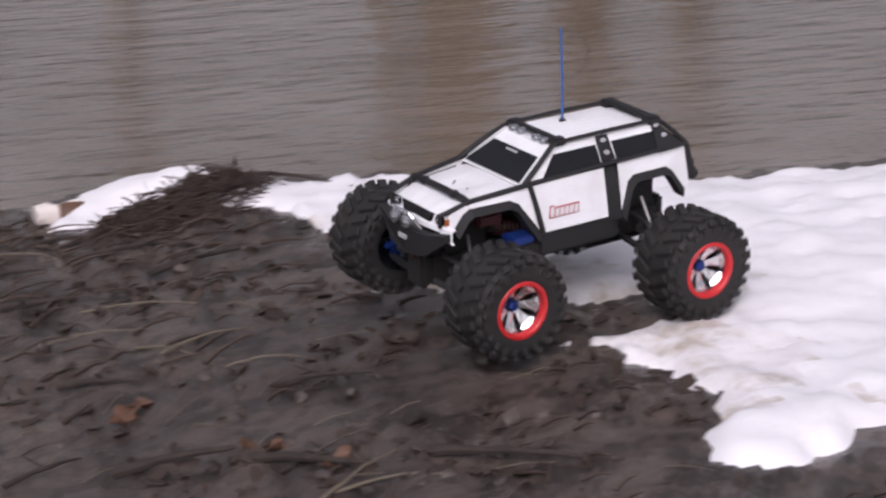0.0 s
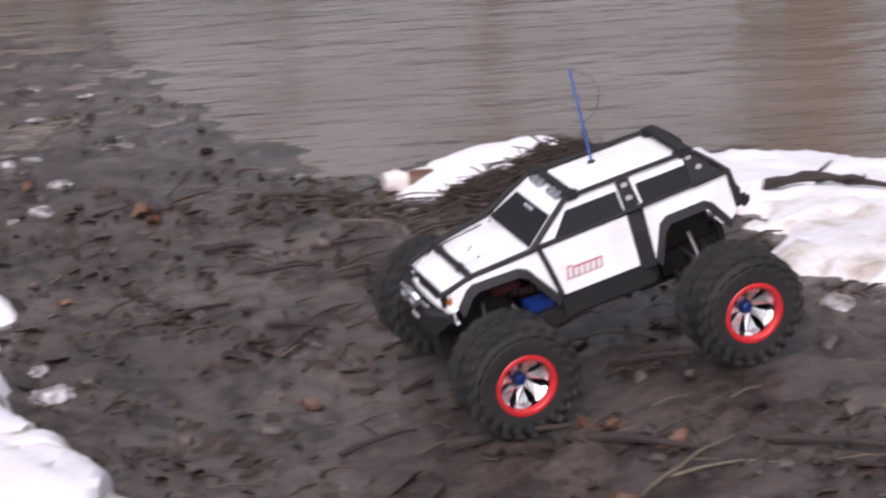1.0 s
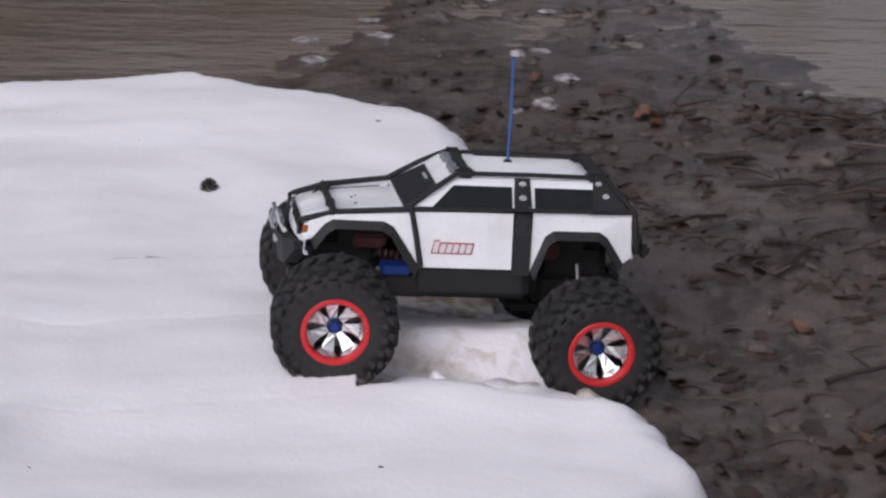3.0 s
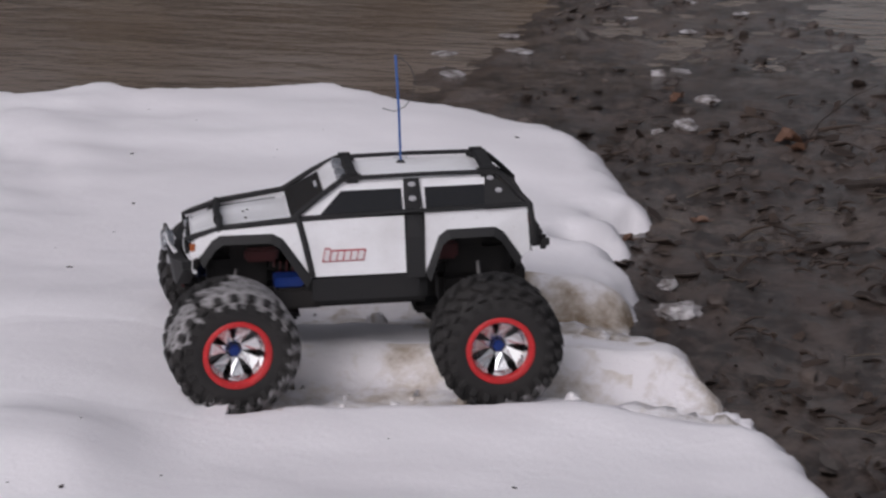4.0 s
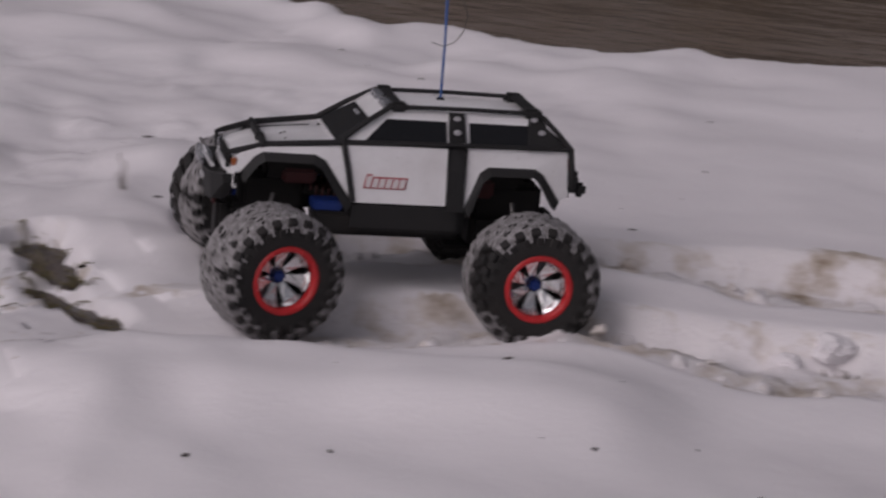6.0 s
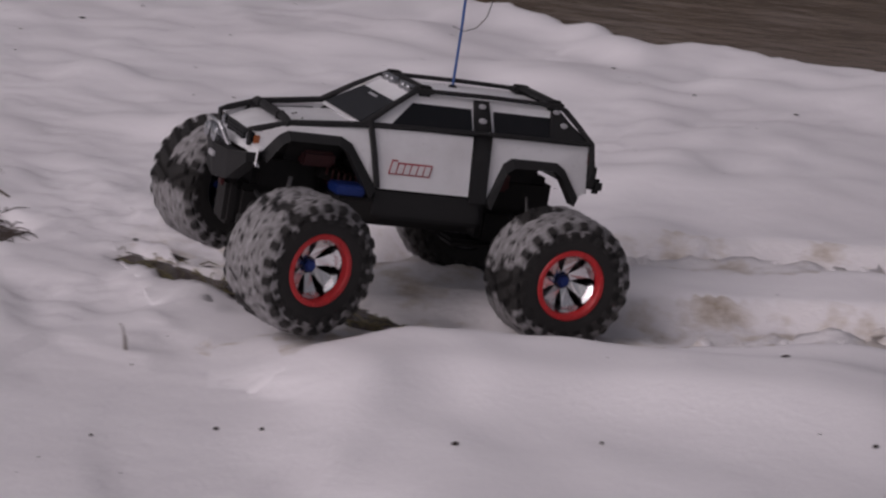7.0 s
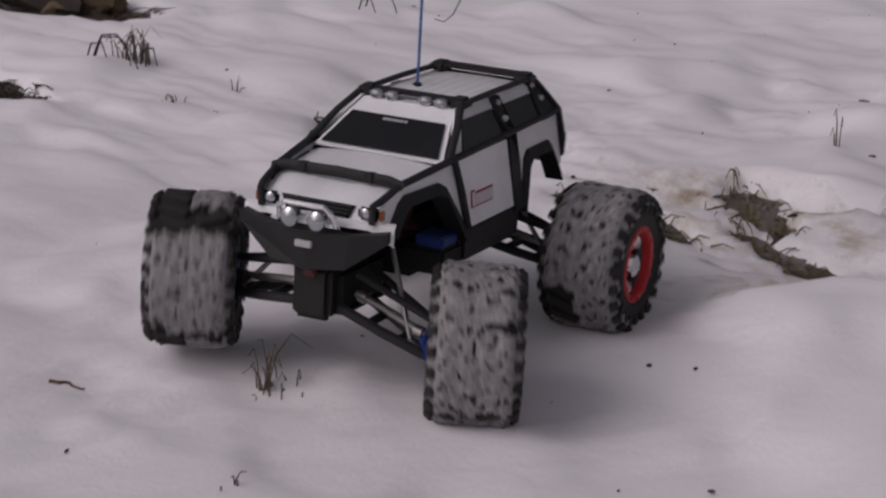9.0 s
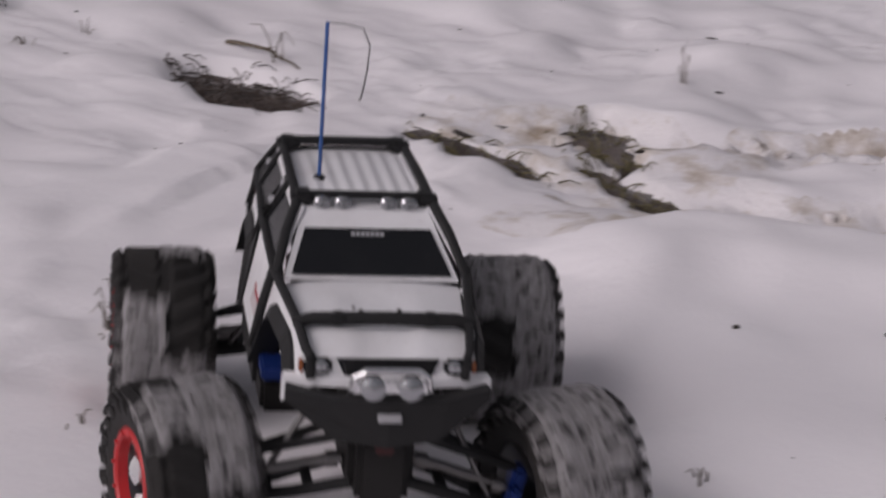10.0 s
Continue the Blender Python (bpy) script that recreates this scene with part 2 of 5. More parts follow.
# ---- the moving truck's way, which also gives the ruts in the snow ----
TRUCK_ROWS = [  # seconds, x, y, z, roll, pitch, heading
    (0.0, 1.063, 3.554, 0.070, -6.4, 2.1, 198.7),
    (0.5, 0.878, 3.533, 0.063, -6.6, 8.1, 195.1),
    (1.0, 0.580, 3.467, 0.029, -6.0, 12.6, 193.8),
    (1.5, 0.247, 3.394, -0.033, -6.4, 18.0, 193.2),
    (2.0, -0.038, 3.320, -0.048, -1.1, -1.1, 198.6),
    (2.5, -0.200, 3.337, -0.037, -1.3, -5.5, 195.0),
    (2.7, -0.272, 3.333, -0.034, -0.2, -6.8, 194.5),
    (3.8, -0.600, 3.290, -0.022, 0.4, 1.9, 197.8),
    (4.0, -0.674, 3.250, -0.010, 0.7, 1.5, 197.2),
    (4.5, -0.831, 3.267, -0.007, 1.2, -3.5, 198.2),
    (5.0, -1.000, 3.247, -0.004, 2.2, -5.2, 198.3),
    (5.5, -1.200, 3.172, -0.005, -0.7, -2.1, 204.5),
    (6.0, -1.403, 3.083, -0.004, 2.6, -3.7, 216.1),
    (6.2, -1.463, 3.038, 0.004, 2.6, -5.3, 221.6),
    (7.3, -1.757, 2.741, 0.036, 0.6, -10.8, 235.8),
    (7.5, -1.816, 2.745, 0.026, 0.8, -9.6, 240.0),
    (8.0, -1.914, 2.639, 0.012, 1.1, -2.8, 251.5),
    (8.5, -1.915, 2.422, 0.016, 0.7, 0.0, 269.3),
    (9.0, -1.838, 2.188, 0.010, -1.2, -2.4, 286.2),
    (9.5, -1.680, 1.996, -0.003, -2.4, 0.9, 302.9),
    (10.0, -1.408, 1.858, -0.018, -2.0, -0.3, 316.6),
]
STEER = [(0, 0), (1.5, 0), (2.0, 6), (2.3, 0), (2.5, -12), (2.7, -8), (3.8, 5), (4.5, 16), (5.0, 14), (6.0, 16), (7.5, 16), (8.0, 20), (8.5, 17), (9.0, 24), (9.5, 20), (10, 16)]
HEAVE = {  # how far each wheel stands above its rest place
    (1, 1): [(0, 0.007), (0.5, 0.0145), (1.0, 0.0165), (1.5, 0.038), (2.0, 0.031), (2.5, 0.016), (2.7, 0.012), (3.8, 0.004), (4.5, -0.0035), (5.0, -0.0015), (6.0, -0.013), (7.5, -0.020), (8.0, -0.0245), (8.5, -0.025), (9.0, -0.024), (9.5, -0.016), (10, -0.018)],
    (1, -1): [(0, 0.006), (1.0, 0.012), (1.5, 0.022), (2.0, 0.022), (2.7, 0.006), (4.0, 0.006), (6.2, 0.008), (8.5, 0.007), (9.0, 0.006), (9.5, -0.003), (10, -0.006)],
    (-1, 1): [(0, -0.0085), (2.0, -0.008), (2.5, -0.011), (4.5, -0.0095), (8.5, -0.009), (9.0, -0.004), (9.5, -0.004), (10, -0.007)],
    (-1, -1): [(0, -0.006), (8.5, -0.004), (9.0, 0.0), (9.5, 0.001), (10, -0.004)],
}
AXLE, FRONT_AXLE, TRACK, KINGPIN, RADIUS = 0.1725, 0.186, 0.170, 0.135, 0.0865


def glide(table, t):
    """A smooth curve through (time, value) pairs."""
    k = max(i for i in range(len(table) - 1) if table[i][0] <= t or i == 0)
    (t0, a), (t1, b) = table[k], table[k + 1]

    def slope(i):
        lo, hi = table[max(i - 1, 0)], table[min(i + 1, len(table) - 1)]
        return (hi[1] - lo[1]) / (hi[0] - lo[0])

    h = t1 - t0
    u = (t - t0) / h
    return (2 * u ** 3 - 3 * u ** 2 + 1) * a + (u ** 3 - 2 * u ** 2 + u) * h * slope(k) + (3 * u ** 2 - 2 * u ** 3) * b + (u ** 3 - u ** 2) * h * slope(k + 1)


def truck_at(t):
    return pose(*[glide([(r[0], r[k]) for r in TRUCK_ROWS], t) for k in range(1, 7)])


def wheel_local(sx, sy, t, spin=0.0):
    """A wheel in the truck's space: the front ones turn about their kingpins."""
    steer = lerp(STEER, t) if sx > 0 else 0.0
    hub = pose(sx * ((FRONT_AXLE if sy > 0 else FRONT_AXLE - 0.008) if sx > 0 else AXLE), sy * KINGPIN, RADIUS + lerp(HEAVE[(sx, sy)], t), 0, 0, steer)
    return hub @ pose(0, sy * (TRACK - KINGPIN + (0.004 if sx < 0 else 0.0)), 0, 0, spin, 0)


def wheel_track(sx, sy):
    """Where a wheel meets the ground, time by time."""
    out = []
    for k in range(101):
        t = k * 0.1
        c = (truck_at(t) @ wheel_local(sx, sy, t)).translation
        out.append((t, c.x, c.y, c.z - RADIUS))
    return out


TRACKS = {k: wheel_track(*k) for k in HEAVE}

# ---- lie of the land ----
WATER_Z = -0.085
LIE = [(-60, 0.3), (-5, 0.02), (-1.9, -0.012), (-1.4, -0.022), (-0.9, -0.054), (-0.4, -0.050), (0.0, -0.062), (0.3, -0.038), (0.75, 0.022), (1.1, 0.040), (1.5, 0.036), (3, 0.04), (60, 0.3)]
SHORE = [(-60, 9), (-5, 5.4), (-3, 5.2), (-2, 5.02), (-1.2, 5.10), (-1.05, 5.2), (-0.9, 5.75), (-0.75, 7.6), (-0.35, 7.9), (-0.12, 6.9), (0.08, 5.9), (0.3, 5.3), (0.4, 5.25), (0.7, 5.45), (1.1, 5.28), (1.7, 4.95), (2.2, 4.9), (60, 9)]


def ground_z(x, y):
    s = lerp(SHORE, x) + 0.10 * fbm(x, y, 2.5, 3.0) + 0.12 * fbm(x, y, 7.0, 13.0)
    if x < 0.5 and y > 5.2:
        s += 0.45 * fbm(x, y, 3.2, 19.0) * min(1.0, (0.5 - x) / 0.3) * min(1.0, (y - 5.2) / 0.3)
    g = lerp(LIE, x)
    if g > 0 and -1 < x < 4:
        g *= 1 - 0.85 * min(1.0, max(0.0, (y - 3.6) / 0.8))
    g += 0.012 * fbm(x, y, 1.7, 1.0)
    d = s - y
    k = min(1.0, max(0.0, d / (0.9 + 1.4 * math.exp(-((x + 0.5) / 0.35) ** 2))))
    k = k * k * (3 - 2 * k)
    if d < 0:
        return WATER_Z + d * 0.12 if d > -4 else WATER_Z - 0.48
    if x < 0.35 and y > 5.25:  # low spit, half under water
        low = WATER_Z + 0.004 + 0.012 * fbm(x, y, 6.0, 17.0) + 0.006 * fbm(x, y, 19.0, 18.0)
        f = min(1.0, (y - 5.25) / 0.5) * min(1.0, (0.35 - x) / 0.2)
        full = WATER_Z + (g - WATER_Z) * k + 0.008 * fbm(x, y, 9.0, 7.0)
        return full + (min(low, full) - full) * f
    return WATER_Z + (g - WATER_Z) * k + (0.013 * fbm(x, y, 9.0, 7.0) + 0.010 * abs(fbm(x, y, 24.0, 8.0))) * (0.25 + 0.75 * k)


def spaced(lo, hi, step, far):
    """Grid lines, close together between lo and hi and ever wider apart out to far."""
    mid = list(np.arange(lo, hi + step / 2, step))
    out, d, a, b = [], step, lo, hi
    low, high = [], []
    while b < far:
        d *= 1.5
        a, b = a - d, b + d
        low.append(a)
        high.append(b)
    return low[::-1] + mid + high


def graded(spans):
    """Grid lines with a step of its own from each place to the next; a huge step means ever wider apart."""
    out = []
    for (a, step), (b, _) in zip(spans, spans[1:]):
        if step > 1e6:
            g = [0.08 * 1.6 ** k for k in range(24)]
            g = [sum(g[:k]) for k in range(24)]
            out += [b - v for v in g[::-1] if v > 0 and b - v > a] if a < -100 else [a + v for v in g if a + v < b]
        else:
            out += list(np.arange(a, b - step / 2, step))
    return out


def sheet(name, xs, ys, height, keep, material):
    idx, verts, faces = {}, [], []
    for j, y in enumerate(ys):
        for i, x in enumerate(xs):
            if keep is None or keep[j][i]:
                idx[(i, j)] = len(verts)
                verts.append((x, y, height(x, y)))
    for j in range(len(ys) - 1):
        for i in range(len(xs) - 1):
            q = [idx.get(k) for k in ((i, j), (i + 1, j), (i + 1, j + 1), (i, j + 1))]
            if None not in q:
                faces.append(q)
    me = bpy.data.meshes.new(name)
    me.from_pydata(verts, [], faces)
    me.materials.append(material)
    me.shade_smooth()
    return new(name, me)


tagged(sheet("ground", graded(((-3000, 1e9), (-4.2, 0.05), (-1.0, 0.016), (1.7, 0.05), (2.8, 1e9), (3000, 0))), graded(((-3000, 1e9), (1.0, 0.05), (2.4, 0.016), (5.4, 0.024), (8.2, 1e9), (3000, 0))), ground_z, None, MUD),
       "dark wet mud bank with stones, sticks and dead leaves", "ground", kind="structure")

bm = bmesh.new()
vs = [bm.verts.new(v) for v in ((-2500, 2, WATER_Z), (2500, 2, WATER_Z), (2500, 2500, WATER_Z), (-2500, 2500, WATER_Z))]
bm.faces.new(vs)
water = tagged(part("water", bm, WATER), "murky brown rippled pond water", "water", kind="structure")

LEFT_EDGE = [(-12, 8), (-4.5, 5.5), (-3.5, 5.04), (-2.8, 4.96), (-2.2, 4.75), (-1.75, 4.76), (-1.35, 4.85), (-1.05, 4.97), (-0.88, 4.84), (-0.70, 4.76), (-0.56, 4.68), (-0.44, 4.46), (-0.345, 4.17), (-0.42, 4.10),
             (-0.35, 3.98), (-0.44, 3.91), (-0.34, 3.80), (-0.31, 3.58), (-0.25, 3.46), (-0.18, 3.30), (-0.08, 3.10), (0.02, 2.87), (0.03, 2.77), (0.0, 2.72), (0.06, 2.60), (0.22, 2.3), (0.4, 1.8), (0.8, -8), (-12, -8)]
RIGHT_EDGE = [(0.36, 4.84), (0.44, 5.12), (0.68, 5.36), (0.87, 5.20), (1.0, 4.99), (1.12, 5.05), (1.36, 5.04), (1.77, 4.70), (2.0, 4.72), (2.6, 4.7), (14, 6), (14, -8), (2.6, -8), (1.9, 2.0), (1.6, 2.84), (1.40, 2.87), (1.27, 2.77), (1.17, 2.70), (1.08, 2.75), (1.10, 2.88),
              (1.15, 3.03), (1.13, 3.20), (1.05, 3.36), (1.22, 3.52), (1.24, 3.60), (1.06, 3.63), (0.96, 3.74), (1.0, 4.1), (0.96, 4.3), (0.86, 4.48), (0.80, 4.66), (0.60, 4.98)]


def inside(poly, x, y):
    """Distance to an outline, positive within it."""
    p = np.array(poly)
    q = np.roll(p, -1, axis=0)
    d = q - p
    w = np.array((x, y)) - p
    k = np.clip((w * d).sum(1) / (d * d).sum(1), 0, 1)
    dist = np.sqrt((((w - d * k[:, None]) ** 2).sum(1)).min())
    up = (p[:, 1] > y) != (q[:, 1] > y)
    dy = np.where(q[:, 1] == p[:, 1], 1e-9, q[:, 1] - p[:, 1])
    cross = up & (x < d[:, 0] * (y - p[:, 1]) / dy + p[:, 0])
    return dist if cross.sum() % 2 else -dist


RUT = {k: np.array([(a[1], a[2], a[3]) for a in TRACKS[k] if a[0] <= (7.4 if k[0] > 0 else 8.1)]) for k in TRACKS}


LATE = np.array([(a[1], a[2], a[3]) for k in TRACKS for a in TRACKS[k] if a[0] >= (7.2 if k[0] > 0 else 7.9)])
STEP = [(-3.14, 2.57), (-2.93, 2.60), (-2.72, 2.58), (-2.61, 2.64), (-2.52, 2.72)]  # low ledge in the snow


RIDGE = [(-1.54, 2.53), (-1.48, 2.63), (-1.25, 2.73), (-0.95, 2.79), (-0.95, 2.73), (-1.25, 2.65), (-1.42, 2.57), (-1.47, 2.50)]  # soft crest beside the near wheel track


def snow_top(x, y):
    """Level of the untouched snow."""
    mound = 0.0
    if x < -0.6 and 1.9 < y < 3.2:
        mound = 0.034 * math.exp(-(max(0.0, -inside(RIDGE, x, y)) / 0.085) ** 2)
    low = min(1.0, max(0.0, (2.25 - y) / 0.45))
    if x < -2.2 and y < 3.4:
        e = lerp(STEP, x) + 0.05 * fbm(x, y, 5.0, 23.0) - y
        mound -= 0.040 * math.exp(-(e / (0.05 if e < 0 else 0.16)) ** 2) * min(1.0, (-2.2 - x) / 0.15)
    rough_ = 0.35 + 0.95 * min(1.0, max(0.0, (-1.2 - x) / 0.6))
    return 0.018 - 0.034 * low * low * (3 - 2 * low) + mound + 0.010 * fbm(x, y, 1.6, 5.0) + 0.010 * noise.noise(Vector((x * 3.4, y * 3.4, 15.0))) + rough_ * (0.026 * noise.noise(Vector((x * 4.4, y * 4.4, 6.0))) + 0.012 * noise.noise(Vector((x * 9.5, y * 9.5, 2.0))) - 0.014 * max(0.0, fbm(x, y, 2.7, 16.0)) ** 2 + 0.002 * fbm(x, y, 11.0, 6.5))


def rut_at(x, y):
    """Nearest wheel track: distance from its middle line, and its floor."""
    best = (9.0, 0.0)
    for tr in RUT.values():
        d = np.hypot(tr[:, 0] - x, tr[:, 1] - y)
        i = int(d.argmin())
        if d[i] < best[0]:
            best = (float(d[i]), float(tr[i, 2]))
    return best


def bare(x, y):
    """Bare hollows in the snow where dark earth and grass show: 0 to 1."""
    s, uneven = 0.0, 0.55 if x > -2.15 else 0.25
    for cx, cy, rx, ry, rz in ((-2.45, 2.82, 0.15, 0.065, -15), (-1.96, 2.785, 0.13, 0.036, -12), (-1.73, 2.815, 0.11, 0.030, -25), (-1.87, 2.965, 0.11, 0.036, -38), (-3.62, 3.10, 0.22, 0.10, 25), (-3.12, 2.62, 0.13, 0.035, -15), (-4.05, 4.5, 0.25, 0.06, 10)):
        a = radians(rz)
        u, v = (x - cx) * math.cos(a) + (y - cy) * math.sin(a), -(x - cx) * math.sin(a) + (y - cy) * math.cos(a)
        q = math.hypot(u / rx, v / ry) + uneven * fbm(x, y, 16, 2.0)
        s = max(s, min(1.0, max(0.0, (1.25 - q) / 0.5)))
    return s


def snow_z(poly, x, y, carve=True):
    edge = 1.8 if poly is RIGHT_EDGE else 1.0
    d = inside(poly, x, y) + 0.03 * edge * fbm(x, y, 5.0, 11.0) + 0.012 * edge * fbm(x, y, 19.0, 12.0)
    if poly is RIGHT_EDGE and x < 1.9 and 3.0 < y < 4.6:
        d -= 0.09 * max(0.0, fbm(x, y, 6.5, 33.0) + 0.25 * fbm(x, y, 21.0, 34.0)) * min(1.0, (1.9 - x) / 0.4)
    g = ground_z(x, y)
    if d <= 0:
        return g - 0.02
    k = min(1.0, d / 0.075)
    e = math.sqrt(1 - (1 - k) ** 2)
    top = max(snow_top(x, y), g + 0.02)
    if poly is RIGHT_EDGE:
        top = g + 0.026 + 0.012 * fbm(x, y, 3.0, 5.0) + 0.03 * math.exp(-((x - 0.66) / 0.2) ** 2 - ((y - 5.12) / 0.12) ** 2)
    z = g - 0.02 + (top - g + 0.02) * e
    z = z - (z - g + 0.03) * bare(x, y)
    if carve and -3.0 < x < 1.6 and 1.4 < y < 4.2:
        r, floor = rut_at(x, y)
        wob = 0.008 * fbm(x, y, 12, 4.0)
        k = min(1.0, max(0.0, (0.086 + wob - r) / 0.042))
        k = k * k * (3 - 2 * k)
        low = floor - 0.006 + 0.010 * fbm(x, y, 16, 9.0) + 0.006 * fbm(x, y, 45, 9.5)
        low = max(low, g + 0.003)
        if low < z:
            z = z + (low - z) * k
    if poly is LEFT_EDGE and -2.4 < x < -0.9 and 1.3 < y < 2.9:
        r = np.hypot(LATE[:, 0] - x, LATE[:, 1] - y)
        i = int(r.argmin())
        k = min(1.0, max(0.0, (0.25 - r[i]) / 0.16))
        z += min(0.0, max(LATE[i, 2] + 0.011, g + 0.008) - z) * k * k * (3 - 2 * k)
    return z


def snowfield(name, poly, xs, ys, label):
    keep = [[inside(poly, x, y) > -0.09 for x in xs] for y in ys]
    ob = sheet(name, xs, ys, lambda x, y: snow_z(poly, x, y), keep, SNOW)
    ob.data.materials.append(SLUSH)
    ob.data.materials.append(DIRTY)
    if poly is LEFT_EDGE:
        for f in ob.data.polygons:
            c = f.center
            if -0.95 < c.x < 0.0 and 3.0 < c.y < 3.9 and rut_at(c.x, c.y)[0] < 0.11 and c.y > 3.30 - 0.25 * c.x - 0.12:
                f.material_index = 2
                continue
            if -1.75 < c.x < 0.1 and 2.5 < c.y < 3.8 and rut_at(c.x, c.y)[0] < 0.084:
                f.material_index = 1
            elif math.hypot((c.x + 1.86) / 0.30, (c.y - 2.90) / 0.17) < 1:
                f.material_index = 1
    else:
        for f in ob.data.polygons:
            c = f.center
            if c.x < 1.75 and 2.9 < c.y < 4.5 and inside(poly, c.x, c.y) < 0.16 + 0.3 * fbm(c.x, c.y, 4.0, 35.0):
                f.material_index = 1
    return tagged(ob, label, "snow", kind="structure")


def clipped(vals, lo, hi):
    return [v for v in vals if lo <= v <= hi]


snowfield("snow_bank", LEFT_EDGE, graded(((-12.5, 0.9), (-4.3, 0.035), (-2.35, 0.0135), (0.16, 0.08), (1.2, 1))), graded(((-8.5, 0.8), (1.2, 0.028), (2.42, 0.0135), (3.78, 0.024), (5.2, 0.3), (8.5, 1))), "thick white snow bank with soft rounded edge on the mud")
snowfield("snow_patch", RIGHT_EDGE, clipped(spaced(0.3, 2.6, 0.022, 14), 0.2, 14), clipped(spaced(2.7, 5.4, 0.022, 14), -8.5, 6.2), "melting white snow patch along the shore")


# ---- the toy truck ----
def side_y(x, z):
    """Half width of the body at a place along it and a height."""
    w = lerp([(0.10, 0.101), (0.16, 0.100), (0.238, 0.084), (0.295, 0.060), (0.31, 0.058)], z)
    return w * lerp([(-0.24, 0.90), (-0.17, 0.98), (-0.05, 1.0), (0.08, 1.0), (0.18, 0.92), (0.235, 0.80)], x)


def panel(bm, poly, s, out=0.0, thick=0.003):
    """A plate that follows the body's side: corners (x, z), side s, proud by out."""
    from_ = [bm.verts.new((x, s * (side_y(x, z) + out), z)) for x, z in poly]
    to = [bm.verts.new((x, s * (side_y(x, z) + out - thick), z)) for x, z in poly]
    n = len(poly)
    a, b = bm.faces.new(from_), bm.faces.new(to[::-1])
    for i in range(n):
        bm.faces.new((from_[i], to[i], to[(i + 1) % n], from_[(i + 1) % n]))
    a.normal_update()
    b.normal_update()
    bmesh.ops.triangulate(bm, faces=[a, b], ngon_method="EAR_CLIP")
    return bm


def plate(bm, pts, thick=0.003):
    """A flat plate with four or more corners."""
    v = [Vector(p) for p in pts]
    nrm = (v[1] - v[0]).cross(v[2] - v[0]).normalized() * thick
    top, low = [bm.verts.new(p) for p in v], [bm.verts.new(p - nrm) for p in v]
    n = len(v)
    bm.faces.new(top)
    bm.faces.new(low[::-1])
    for i in range(n):
        bm.faces.new((top[i], low[i], low[(i + 1) % n], top[(i + 1) % n]))
    return bm


def skin(bm, rows, thick=0.003):
    """A smooth shell through rows of points, thickened downwards."""
    top = [[bm.verts.new(p) for p in r] for r in rows]
    low = [[bm.verts.new((p[0], p[1], p[2] - thick)) for p in r] for r in rows]
    for g, f in ((top, 1), (low, -1)):
        for a, b in zip(g, g[1:]):
            for i in range(len(a) - 1):
                q = (a[i], a[i + 1], b[i + 1], b[i])
                bm.faces.new(q if f > 0 else q[::-1])
    for i in range(len(rows[0]) - 1):
        bm.faces.new((top[0][i + 1], top[0][i], low[0][i], low[0][i + 1]))
        bm.faces.new((top[-1][i], top[-1][i + 1], low[-1][i + 1], low[-1][i]))
    for i in range(len(rows) - 1):
        bm.faces.new((top[i][0], top[i + 1][0], low[i + 1][0], low[i][0]))
        bm.faces.new((top[i + 1][-1], top[i][-1], low[i][-1], low[i + 1][-1]))
    return bm


FRONT_ARCH = [(0.066, 0.155), (0.104, 0.209), (0.118, 0.216), (0.190, 0.215), (0.204, 0.208), (0.228, 0.184)]
REAR_ARCH = [(-0.088, 0.154), (-0.108, 0.203), (-0.120, 0.211), (-0.186, 0.211), (-0.198, 0.203), (-0.222, 0.168)]


def hood_z(x, v):
    z = lerp([(0.088, 0.2290), (0.15, 0.2250), (0.19, 0.2205), (0.222, 0.2135), (0.239, 0.2065)], x)
    return z - 0.006 * abs(v) ** 3 - (0.003 if abs(v) < 0.35 and x > 0.12 else 0.0)


NOSE = 0.78  # length of the nose ahead of the wheel arch, against the drawing
UNDER_NOSE = {"front_bumper", "bumper_plate", "lamp_hoop", "spot_lamp", "lower_arm", "upper_arm", "push_rod", "drive_shaft", "hub_carrier", "front_gearbox", "bulkhead", "skid_plate", "tow_tab"}
CAB = 0.67  # height of the cabin over the belt line, against the drawing


def body_part(name, bm, material, parent, label="", smooth=None):
    for v in bm.verts:
        if v.co.z > 0.238:
            v.co.z = 0.238 + (v.co.z - 0.238) * CAB
        if v.co.x > 0.18 and name not in UNDER_NOSE:
            v.co.x = 0.18 + (v.co.x - 0.18) * NOSE
    return part(name, bm, material, parent, label, smooth)


